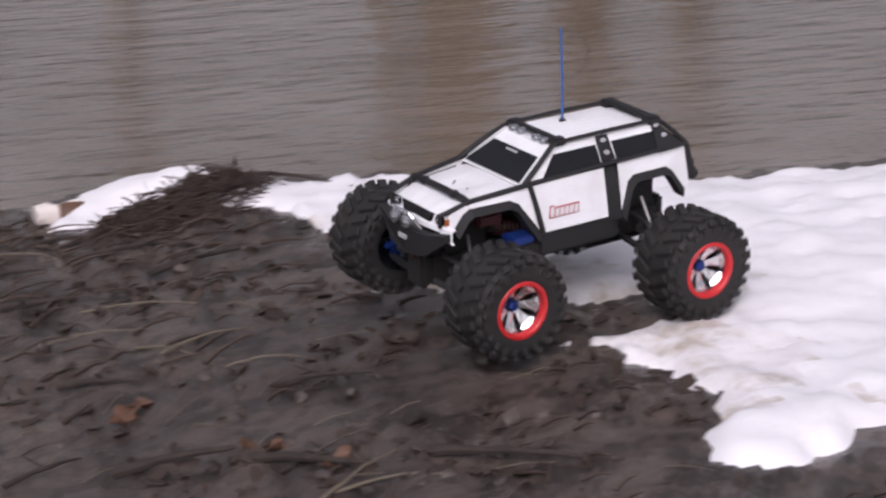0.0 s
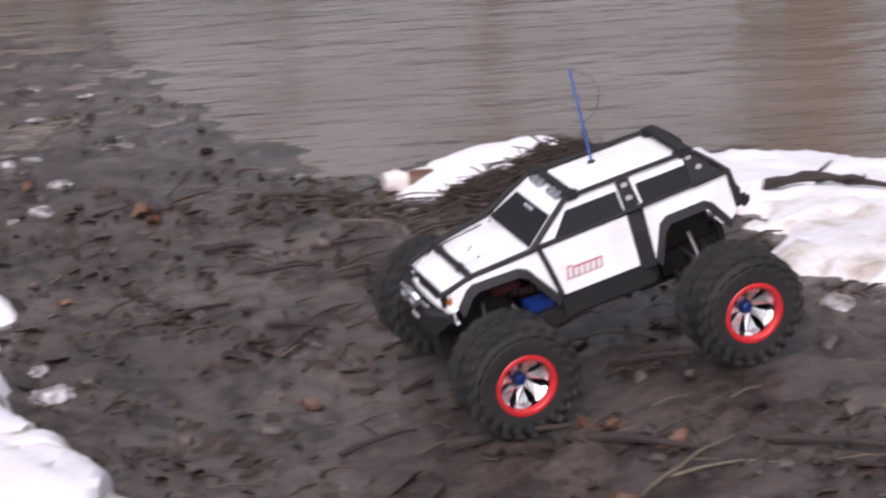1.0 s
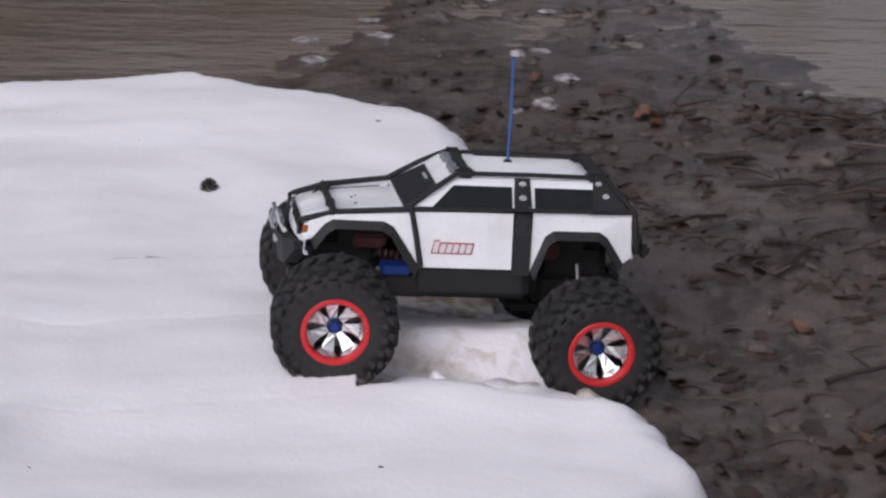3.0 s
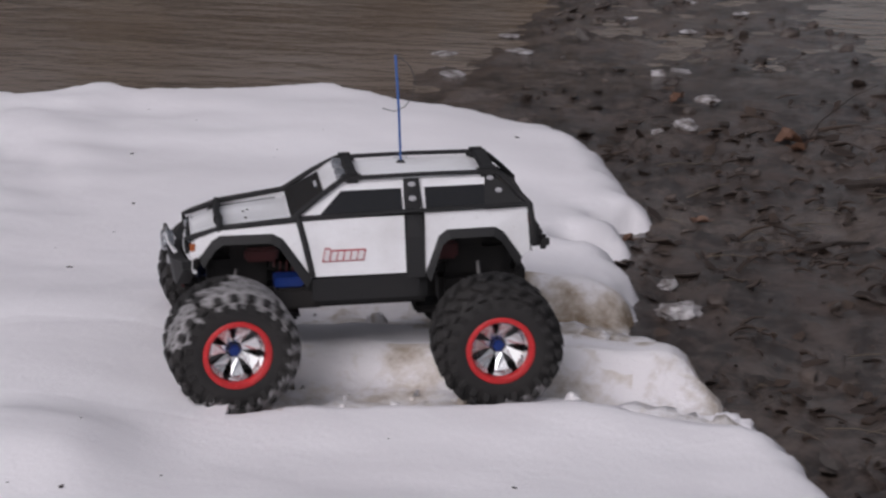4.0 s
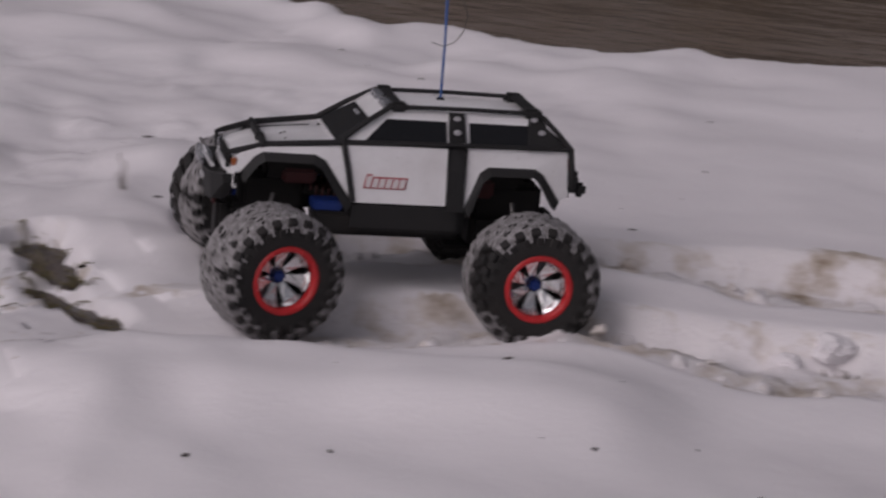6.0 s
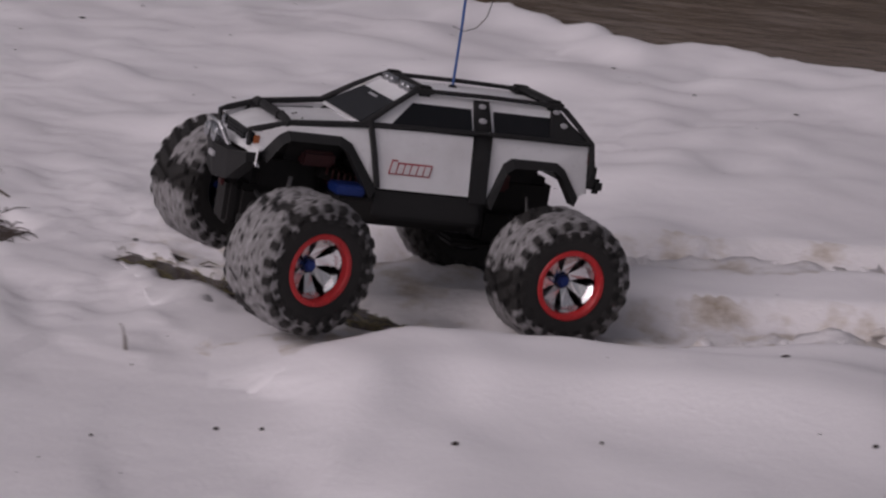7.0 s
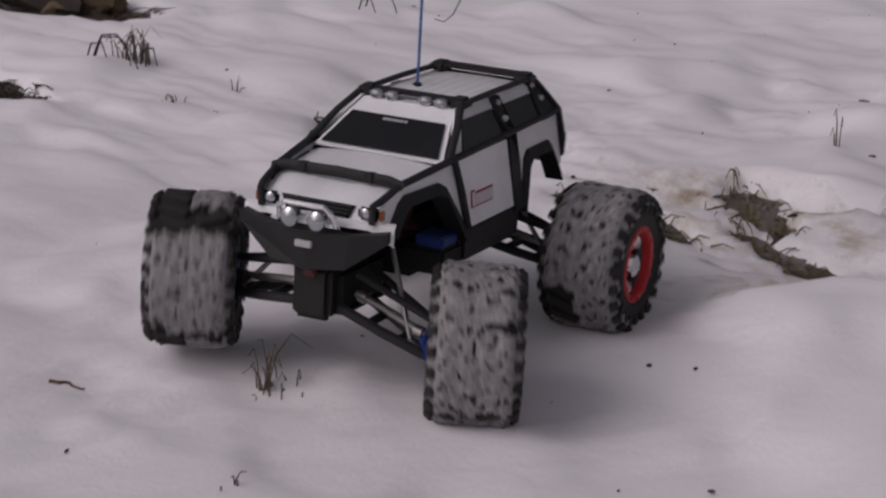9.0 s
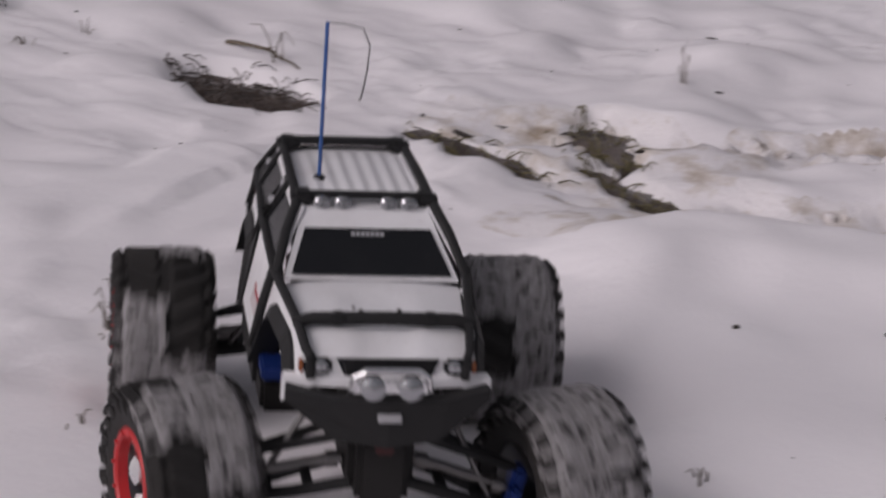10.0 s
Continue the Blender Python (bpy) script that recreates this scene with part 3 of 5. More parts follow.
def build_wheel(truck, sx, sy):
    """Wheel in its own space, axle along y, outside at +y."""
    s = sy
    bm = bmesh.new()  # rim: barrel, seven twin spokes
    lathe(bm, [(0.040, s * -0.040), (0.044, s * -0.044), (0.045, s * 0.030), (0.0405, s * 0.040), (0.0385, s * 0.038), (0.037, s * -0.010), (0.014, s * -0.014), (0.0, s * -0.014)], 40)
    lathe(bm, [(0.0, s * 0.017), (0.009, s * 0.017), (0.013, s * 0.013), (0.015, s * -0.012)][::-1], 24)
    wheel = part("wheel", bm, RIMDARK, truck, "dark chrome toy wheel with bright spokes", True)
    bm = bmesh.new()
    prof = [(-0.0046, 0.010), (-0.0058, 0.020), (-0.0092, 0.0325), (-0.0150, 0.0368), (-0.0035, 0.0392), (0.0, 0.0375), (0.0035, 0.0392), (0.0150, 0.0368), (0.0092, 0.0325), (0.0058, 0.020), (0.0046, 0.010)]
    front = [bm.verts.new((x, s * (0.0165 + 0.0175 * ((z - 0.010) / 0.029) ** 1.6 + (0.0022 if abs(x) < 0.006 else 0)), z)) for x, z in prof]
    rear = [bm.verts.new((x, s * (0.006 + 0.012 * (z - 0.010) / 0.029), z)) for x, z in prof]
    fa, fb = bm.faces.new(front), bm.faces.new(rear[::-1])
    for i in range(len(prof)):
        j = (i + 1) % len(prof)
        bm.faces.new((front[i], rear[i], rear[j], front[j]))
    fa.normal_update()
    fb.normal_update()
    bmesh.ops.triangulate(bm, faces=[fa, fb], ngon_method="EAR_CLIP")
    spoke = part("spoke", bm, CHROME, wheel, "forked chrome spoke")
    for k in range(1, 7):
        o = new("spoke", spoke.data)
        o.parent, o["label"] = wheel, "forked chrome spoke"
        o.matrix_basis = Matrix.Rotation(2 * math.pi * k / 7, 4, "Y")
    bm = bmesh.new()  # tyre carcass
    prof = [(0.042, -0.044), (0.056, -0.049), (0.070, -0.047), (0.0775, -0.040), (0.0800, -0.026), (0.0805, 0.0), (0.0800, 0.026), (0.0775, 0.040), (0.070, 0.047), (0.056, 0.049), (0.046, 0.046), (0.042, 0.038)]
    lathe(bm, prof, 48)
    for k in range(22):  # chunky tread
        a = 2 * math.pi * k / 22
        for side in (-1, 1):
            m = Matrix.Rotation(a + (0.14 if side > 0 else 0.0), 4, "Y")
            block(bm, (0.0, 0, 0), (0.013, 0.034, 0.0095), 0.0015, m @ Matrix.Translation((0, side * 0.021, 0.0815)) @ Matrix.Rotation(side * 0.45, 4, "Z"), 1)
            block(bm, (0.0, 0, 0), (0.0115, 0.011, 0.013), 0.0015, m @ Matrix.Rotation(0.07, 4, "Y") @ Matrix.Translation((0, side * 0.0435, 0.0765)) @ Matrix.Rotation(side * -0.7, 4, "X"), 1)
            block(bm, (0.0, 0, 0), (0.009, 0.005, 0.012), 0.0012, m @ Matrix.Translation((0, side * 0.0482, 0.066)) @ Matrix.Rotation(side * -0.2, 4, "X"), 1)
    part("tyre", bm, RUBBER, wheel, "chunky black rubber tyre", True)
    bm = bmesh.new()
    lathe(bm, [(0.0380, s * 0.0365), (0.0388, s * 0.0455), (0.0405, s * 0.0475), (0.0450, s * 0.0475), (0.0475, s * 0.0450), (0.0475, s * 0.040)], 48, ring=True)
    for k in range(12):
        a = 2 * math.pi * k / 12
        lathe(bm, [(0.0018, s * 0.047), (0.0018, s * 0.0495), (0.0, s * 0.0497)], 8, "Y", (0.0425 * math.cos(a), 0, 0.0425 * math.sin(a)))
    part("beadlock_ring", bm, RED, wheel, "red ring with bolts", True)
    bm = bmesh.new()
    lathe(bm, [(0.0088, s * 0.014), (0.0088, s * 0.0235), (0.006, s * 0.026), (0.0, s * 0.026)], 6)
    part("hub_nut", bm, BLUE, wheel, "blue hub nut")
    wheel.matrix_basis = wheel_local(sx, sy, 0.0)
    return wheel


ARMS = {}  # the parts that swing with each wheel


def build_truck():
    T = new("toy_truck")
    tagged(T, "white radio-controlled monster truck with black roll cage and red wheel rings", "toy truck")
    P = lambda name, bm, m, label="", smooth=False: body_part(name, bm, m, T, label, smooth)
    for s in (1, -1):
        # front wing, door, rear quarter
        bm = bmesh.new()
        panel(bm, FRONT_ARCH[::-1] + [(0.078, 0.160), (0.080, 0.230), (0.20, 0.2205), (0.226, 0.212), (0.238, 0.2045), (0.240, 0.186)][::1], s)
        P("front_wing", bm, WHITE)
        bm = bmesh.new()
        panel(bm, [(0.0645, 0.157), (-0.0615, 0.157), (-0.0615, 0.233), (0.077, 0.233)], s, 0.0025)
        door = P("door", bm, WHITE, "white door with a small red and white badge")
        bm = bmesh.new()  # badge as plain slanted bars
        for k in range(6):
            x0 = 0.0505 - (k if s > 0 else 5 - k) * 0.0092
            h = 0.0150 if k == 0 else 0.0120
            panel(bm, [(x0, 0.1780), (x0 - 0.0074, 0.1780), (x0 - 0.0074 - 0.003 * s, 0.1780 + h), (x0 - 0.003 * s, 0.1780 + h)], s, 0.0041, 0.001)
        body_part("badge", bm, PALE_DECAL, door, "pale slanted bars")
        bm = bmesh.new()
        flip = (lambda q: q) if s > 0 else (lambda q: [(0.046 - x, z) for x, z in q])
        panel(bm, flip([(0.0525, 0.1765), (-0.0045, 0.1765), (-0.0082, 0.1918), (0.0405, 0.1918), (0.0400, 0.1948), (0.0480, 0.1948)]), s, 0.0034, 0.0012)
        body_part("badge_backing", bm, SIGNRED, door, "red badge outline")
        bm = bmesh.new()
        panel(bm, REAR_ARCH + [(-0.234, 0.176), (-0.232, 0.236), (-0.090, 0.235)], s)
        P("rear_quarter", bm, WHITE)
        # wheel-arch flares
        for name, arch in (("front_flare", FRONT_ARCH), ("rear_flare", REAR_ARCH)):
            bm = bmesh.new()
            cx = sum(p[0] for p in arch) / len(arch)
            inner = [(cx + (x - cx) * 0.90, z - 0.011) for x, z in arch]
            for k in range(len(arch) - 1):
                q = [arch[k], arch[k + 1], inner[k + 1], inner[k]]
                o = [bm.verts.new((x, s * (side_y(x, z) + (0.003 if i < 2 else 0.007)), z)) for i, (x, z) in enumerate(q)]
                w = [bm.verts.new((x, s * (side_y(x, z) - 0.016), z)) for x, z in q]
                bm.faces.new(o), bm.faces.new(w[::-1])
                for i in range(4):
                    bm.faces.new((o[i], w[i], w[(i + 1) % 4], o[(i + 1) % 4]))
            P(name, bm, BLACK)
        # pillars and window bands
        bm = bmesh.new()
        panel(bm, [(-0.063, 0.15), (-0.087, 0.15), (-0.087, 0.205), (-0.087, 0.238), (-0.086, 0.266), (-0.085, 0.297), (-0.064, 0.297), (-0.063, 0.266), (-0.063, 0.238), (-0.063, 0.205)], s, 0.005, 0.006)
        pil = P("door_pillar", bm, BLACK)
        for z in (0.2619, 0.2876):
            bm = bmesh.new()
            yy = side_y(-0.0745, z)
            lathe(bm, [(0.0052, s * (yy + 0.002)), (0.0052, s * (yy + 0.0065)), (0.004, s * (yy + 0.0072)), (0.0, s * (yy + 0.0072))], 16, "Y", (-0.0745, 0, z))
            body_part("rivet", bm, GREY, pil, "pale grey round cap", True)
        bm = bmesh.new()
        panel(bm, [(-0.172, 0.236), (-0.232, 0.236), (-0.190, 0.294), (-0.176, 0.296)], s, 0.004, 0.006)
        pil = P("rear_pillar", bm, BLACK)
        for x, z in ((-0.183, 0.2925), (-0.1935, 0.2687)):
            bm = bmesh.new()
            yy = side_y(x, z)
            lathe(bm, [(0.0050, s * (yy + 0.002)), (0.0050, s * (yy + 0.0055)), (0.004, s * (yy + 0.0062)), (0.0, s * (yy + 0.0062))], 16, "Y", (x, 0, z))
            body_part("rivet", bm, GREY, pil, "pale grey round cap", True)
        bm = bmesh.new()
        panel(bm, [(0.080, 0.236), (-0.176, 0.236), (-0.178, 0.298), (0.026, 0.298)], s)
        P("window_band", bm, WHITE, "white window frame")
        bm = bmesh.new()
        panel(bm, [(0.052, 0.239), (-0.060, 0.239), (-0.060, 0.280), (0.022, 0.280)], s, 0.0012, 0.0022)
        P("side_window", bm, TINT, "dark tinted window")
        bm = bmesh.new()
        panel(bm, [(-0.092, 0.239), (-0.178, 0.239), (-0.178, 0.280), (-0.092, 0.280)], s, 0.0012, 0.0022)
        P("side_window", bm, TINT, "dark tinted window")
        # cage tubes
        y = lambda x, z, o=0.003: s * (side_y(x, z) + o)
        bm = bmesh.new()
        tube(bm, [(0.247, s * 0.066, 0.190), (0.249, s * 0.067, 0.210), (0.237, s * 0.070, 0.2125), (0.185, y(0.185, 0.236, -0.002), 0.2245), (0.085, y(0.085, 0.238), 0.2350), (-0.07, y(-0.07, 0.238), 0.2395), (-0.232, y(-0.232, 0.238), 0.240)], 0.0042, 10)
        P("side_bar", bm, BLACK, "", True)
        bm = bmesh.new()
        tube(bm, [(0.090, y(0.088, 0.240), 0.2355), (0.050, y(0.05, 0.272, 0.005), 0.2755), (0.020, y(0.02, 0.298, 0.004), 0.302), (0.000, y(0, 0.30), 0.3045), (-0.09, y(-0.09, 0.30), 0.306), (-0.180, y(-0.18, 0.30), 0.3045), (-0.196, y(-0.196, 0.294), 0.298), (-0.216, y(-0.216, 0.268), 0.270), (-0.235, y(-0.235, 0.240), 0.240), (-0.240, y(-0.24, 0.20), 0.200)], 0.0045, 10)
        P("roof_bar", bm, BLACK, "", True)
        bm = bmesh.new()
        block(bm, (0.006, s * 0.057, 0.304), (0.026, 0.022, 0.020), 0.005)
        P("rack_corner", bm, BLACK, "", True)
        bm = bmesh.new()
        block(bm, (-0.180, s * 0.055, 0.304), (0.028, 0.022, 0.020), 0.005)
        P("rack_corner", bm, BLACK, "", True)
        bm = bmesh.new()  # dark inside of the body
        panel(bm, [(0.100, 0.217), (0.080, 0.234), (-0.23, 0.234), (-0.232, 0.180), (-0.20, 0.217), (-0.110, 0.217), (-0.086, 0.16), (0.066, 0.16)], s, -0.0045, 0.002)
        P("inner_liner", bm, CHASSIS)
        bm = bmesh.new()
        panel(bm, [(0.225, 0.198), (0.20, 0.2170), (0.104, 0.2240), (0.106, 0.217), (0.195, 0.216)], s, -0.0045, 0.002)
        P("inner_liner", bm, CHASSIS)
        bm = bmesh.new()
        tube(bm, [(0.083, y(0.083, 0.238), 0.242), (0.074, y(0.074, 0.20, 0.004), 0.200), (0.066, y(0.066, 0.158, 0.003), 0.158)], 0.0042, 8)
        P("door_bar", bm, BLACK, "", True)
        # sill
        bm = bmesh.new()
        block(bm, (-0.006, s * 0.089, 0.138), (0.158, 0.024, 0.044), 0.006)
        block(bm, (-0.080, s * 0.086, 0.140), (0.022, 0.020, 0.052), 0.006)
        P("sill", bm, BLACK, "", True)
        # headlamp
        bm = bmesh.new()
        block(bm, (0.2390, s * 0.0605, 0.1990), (0.012, 0.026, 0.014), 0.003)
        hl = P("headlamp", bm, TINT, "dark headlamp housing", True)
        bm = bmesh.new()
        lathe(bm, [(0.0065, 0.242), (0.0065, 0.2465), (0.0045, 0.248), (0.0, 0.2485)], 16, "X", (0, s * 0.057, 0.1990))
        body_part("headlamp_lens", bm, LENS, hl, "clear lens", True)
        bm = bmesh.new()
        block(bm, (0.2375, s * 0.0735, 0.1985), (0.010, 0.0045, 0.011), 0.0012)
        body_part("turn_signal", bm, AMBER, hl, "amber lens", True)
        bm = bmesh.new()
        block(bm, (-0.234, s * 0.076, 0.214), (0.008, 0.010, 0.026), 0.002)
        P("tail_lamp", bm, DEEPRED, "red tail lamp", True)
        # blue battery hatch and dark box beneath it
        bm = bmesh.new()
        block(bm, (0.098, s * 0.080, 0.1490), (0.040, 0.034, 0.013), 0.002)
        P("battery_latch", bm, BLUE, "blue plastic battery latch", True)
        bm = bmesh.new()
        block(bm, (0.084, s * 0.072, 0.126), (0.062, 0.050, 0.030), 0.004)
        P("battery_box", bm, CHASSIS, "", True)
        bm = bmesh.new()
        block(bm, (0.132, s * 0.045, 0.178), (0.046, 0.022, 0.020), 0.004)
        P("rocker_arm", bm, DEEPRED, "dark red plastic", True)
        bm = bmesh.new()
        block(bm, (-0.122, s * 0.045, 0.172), (0.034, 0.022, 0.026), 0.004)
        P("rocker_arm", bm, DEEPRED, "dark red plastic", True)
        for sx in (1, -1):
            # arms, rods, shaft, which swing with the wheel
            ax = sx * (FRONT_AXLE if sx > 0 else AXLE)
            bm = bmesh.new()
            for dx in (-0.030, 0.030):
                tube(bm, [(ax + dx, s * 0.026, 0.088), (ax + dx * 0.75, s * 0.075, 0.079), (ax + dx * 0.3, s * 0.126, 0.070)], 0.0058, 8)
            for f in (0.35, 0.7):
                tube(bm, [(ax - 0.030 * (1 - 0.6 * f), s * (0.026 + 0.1 * f), 0.088 - 0.018 * f), (ax + 0.030 * (1 - 0.6 * f), s * (0.026 + 0.1 * f), 0.088 - 0.018 * f)], 0.005, 8)
            arms = [P("lower_arm", bm, BLACK, "", True)]
            bm = bmesh.new()
            tube(bm, [(ax + 0.016, s * 0.030, 0.126), (ax, s * 0.126, 0.106)], 0.0042, 8)
            tube(bm, [(ax - 0.018, s * 0.030, 0.126), (ax, s * 0.126, 0.106)], 0.0042, 8)
            arms.append(P("upper_arm", bm, BLACK, "", True))
            bm = bmesh.new()
            tube(bm, [(ax + 0.006, s * 0.106, 0.078), (sx * (AXLE - 0.006), s * 0.046, 0.156)], 0.0030, 8)
            arms.append(P("push_rod", bm, STEEL, "bare steel push rod", True))
            bm = bmesh.new()
            tube(bm, [(ax + 0.004, s * 0.030, 0.100), (ax, s * 0.060, 0.096), (ax, s * 0.126, 0.0865)], 0.0048, 10)
            for f in (0.1, 0.9):
                lathe(bm, [(0.0, -0.005), (0.0075, -0.005), (0.0075, 0.005), (0.0, 0.005)], 12, "Y", (ax + 0.002, s * (0.030 + 0.09 * f), 0.100 - 0.013 * f))
            arms.append(P("drive_shaft", bm, STEEL, "steel drive shaft", True))
            bm = bmesh.new()
            block(bm, (ax, s * 0.128, 0.087), (0.024, 0.014, 0.046), 0.004)
            block(bm, (ax + 0.016, s * 0.126, 0.090), (0.018, 0.010, 0.010), 0.003)
            arms.append(P("hub_carrier", bm, BLUE if sx > 0 else BLACK, "blue hub carrier" if sx > 0 else "", True))
            ARMS[(sx, s)] = arms
            bm = bmesh.new()
            ea, eb = Vector((sx * (AXLE - 0.050), s * 0.035, 0.160)), Vector((sx * (AXLE - 0.125), s * 0.030, 0.140))
            tube(bm, [ea, ea.lerp(eb, 0.5), eb], 0.0085, 12)
            P("shock_body", bm, CHASSIS, "", True)
            bm = bmesh.new()
            tube(bm, [ea.lerp(eb, 0.1 + 0.8 * k / 56) + Vector((0, math.cos(k * 0.785), math.sin(k * 0.785))) * 0.0118 for k in range(57)], 0.0018, 6)
            P("shock_spring", bm, DEEPRED, "dark red coil spring", True)
    # hood, scuttle, roof, rear
    bm = bmesh.new()
    skin(bm, [[(x, v * side_y(x, 0.236), hood_z(x, v)) for v in np.linspace(-1, 1, 17)] for x in np.linspace(0.237, 0.086, 14)])
    hood = P("hood", bm, WHITE, "white hood with mud specks", True)
    for x, yy in ((0.150, 0.018), (0.152, -0.016), (0.146, -0.022), (0.126, 0.030), (0.165, -0.035)):
        bm = bmesh.new()
        lathe(bm, [(0.0022, hood_z(x, 0) - 0.001), (0.0018, hood_z(x, 0) + 0.0012), (0.0, hood_z(x, 0) + 0.0016)], 8, "Z", (x, yy, 0.0))
        body_part("mud_speck", bm, TWIG, hood)
    bm = bmesh.new()
    plate(bm, [(0.2395, -0.074, 0.2065), (0.2435, -0.072, 0.182), (0.2435, 0.072, 0.182), (0.2395, 0.074, 0.2065)], 0.004)
    nose = P("nose_panel", bm, WHITE)
    bm = bmesh.new()
    plate(bm, [(0.2425, -0.044, 0.2060), (0.2460, -0.036, 0.189), (0.2460, 0.036, 0.189), (0.2425, 0.044, 0.2060)], 0.003)
    grille = P("grille", bm, TINT, "black grille")
    for k in range(4):
        bm = bmesh.new()
        block(bm, (0.2460 - k * 0.0007, 0, 0.1920 + k * 0.0040), (0.003, 0.070 + k * 0.003, 0.0016), 0.0005, None, 1)
        body_part("grille_bar", bm, BLACK, grille)
    bm = bmesh.new()  # windscreen surround and glass
    plate(bm, [(0.093, -0.079, 0.2310), (0.021, -0.057, 0.2965), (0.021, 0.057, 0.2965), (0.093, 0.079, 0.2310)][::-1], 0.003)
    P("windscreen_frame", bm, WHITE)
    bm = bmesh.new()
    off = Vector((0.63, 0, 0.78)) * 0.0022
    plate(bm, [Vector(p) + off for p in ((0.090, -0.072, 0.2340), (0.044, -0.0575, 0.2758), (0.044, 0.0575, 0.2758), (0.090, 0.072, 0.2340))][::-1], 0.002)
    ws = P("windscreen", bm, TINT, "dark tinted windscreen with a pale strip of lettering")
    bm = bmesh.new()
    for k in range(7):
        yy = -0.0155 + k * 0.0044
        plate(bm, [Vector(p) + off * 1.5 for p in ((0.0520, yy, 0.2687), (0.0485, yy, 0.2718), (0.0485, yy + 0.0034, 0.2718), (0.0520, yy + 0.0034, 0.2687))][::-1], 0.0006)
    body_part("windscreen_lettering", bm, GREY, ws, "pale bars")
    bm = bmesh.new()
    skin(bm, [[(x, yy, 0.2945 + 0.002 * math.cos(yy * 24) + (0.0022 if abs(((yy + 0.06) / 0.0145) % 1 - 0.5) < 0.24 and -0.165 < x < -0.01 else 0)) for yy in np.linspace(-0.058, 0.058, 49)] for x in (0.024, 0.0, -0.008, -0.013, -0.09, -0.162, -0.167, -0.182)])
    P("roof", bm, WHITE, "white ribbed roof", True)
    bm = bmesh.new()
    plate(bm, [(-0.180, -0.057, 0.298), (-0.233, -0.074, 0.238), (-0.233, 0.074, 0.238), (-0.180, 0.057, 0.298)], 0.003)
    P("rear_window", bm, TINT, "dark rear window")
    bm = bmesh.new()
    plate(bm, [(-0.233, -0.075, 0.238), (-0.236, -0.080, 0.172), (-0.236, 0.080, 0.172), (-0.233, 0.075, 0.238)], 0.003)
    P("tail_panel", bm, WHITE)
    # cross bars
    bm = bmesh.new()
    block(bm, (0.006, 0, 0.3075), (0.016, 0.116, 0.0075), 0.003)
    P("front_crossbar", bm, BLACK, "", True)
    bm = bmesh.new()
    block(bm, (-0.182, 0, 0.308), (0.020, 0.112, 0.009), 0.003)
    P("rear_crossbar", bm, BLACK, "", True)
    bm = bmesh.new()
    tube(bm, [(0.188, -0.078, 0.222), (0.190, -0.062, 0.2270), (0.192, 0, 0.2285), (0.190, 0.062, 0.2270), (0.188, 0.078, 0.222)], 0.0062, 10)
    for s in (-1, 1):
        block(bm, (0.191, s * 0.040, 0.2280), (0.016, 0.012, 0.011), 0.002)
    P("hood_bar", bm, BLACK, "", True)
    # four roof lamps
    for yy in (-0.040, -0.021, 0.021, 0.040):
        bm = bmesh.new()
        lathe(bm, [(0.0, 0.010), (0.006, 0.012), (0.0085, 0.020), (0.0085, 0.024), (0.006, 0.0262), (0.0, 0.027)], 20, "X", (0, yy, 0.3030))
        block(bm, (0.017, yy, 0.2965), (0.005, 0.005, 0.008), 0.001)
        P("roof_lamp", bm, LENS, "small clear round roof lamp", True)
    # front bumper with lamp hoop
    bm = bmesh.new()
    for s in (-1, 1):
        pts = [(0.256, 0.0, 0.186), (0.250, s * 0.050, 0.186), (0.238, s * 0.088, 0.192), (0.236, s * 0.088, 0.180), (0.246, s * 0.045, 0.148), (0.250, 0.0, 0.142)]
        top, low = [bm.verts.new(p) for p in pts], [bm.verts.new((p[0] - 0.018, p[1] * 0.97, p[2])) for p in pts]
        bm.faces.new(top if s < 0 else top[::-1]), bm.faces.new(low[::-1] if s < 0 else low)
        for i in range(len(pts)):
            j = (i + 1) % len(pts)
            bm.faces.new((top[i], low[i], low[j], top[j]))
    bmesh.ops.translate(bm, verts=bm.verts[:], vec=(0.003, 0, -0.008))
    bumper = P("front_bumper", bm, BLACK, "black angular front bumper")
    bm = bmesh.new()  # white lip of the shell over the bumper, with drooping corners
    rows_ = []
    for v in np.linspace(-1, 1, 21):
        q = abs(v)
        yy, xx = 0.090 * v, 0.2525 - 0.014 * q ** 2.2
        top, low = 0.1935 - 0.003 * q, 0.1835 - (0.016 * max(0.0, q - 0.72) / 0.28)
        rows_.append([(xx - 0.010, yy * 0.97, top), (xx, yy, top - 0.002), (xx + 0.001, yy, low + 0.001), (xx - 0.006, yy * 0.98, low)])
    skin(bm, rows_, 0.002)
    P("nose_lip", bm, WHITE, "", True)
    bm = bmesh.new()
    block(bm, (0.254, 0, 0.1665), (0.005, 0.020, 0.0075), 0.001, None, 1)
    bmesh.ops.translate(bm, verts=bm.verts[:], vec=(0.0035, 0, -0.003))
    body_part("bumper_plate", bm, GREY, bumper, "small pale plate")
    bm = bmesh.new()
    tube(bm, [(0.250, -0.034, 0.186), (0.260, -0.031, 0.204), (0.262, -0.023, 0.2105), (0.262, 0.023, 0.2105), (0.260, 0.031, 0.204), (0.250, 0.034, 0.186)], 0.0030, 10)
    block(bm, (0.253, 0, 0.1925), (0.003, 0.066, 0.010), 0.001)
    bmesh.ops.translate(bm, verts=bm.verts[:], vec=(-0.002, 0, -0.004))
    hoop = P("lamp_hoop", bm, CHROME, "chrome hoop carrying two lamps", True)
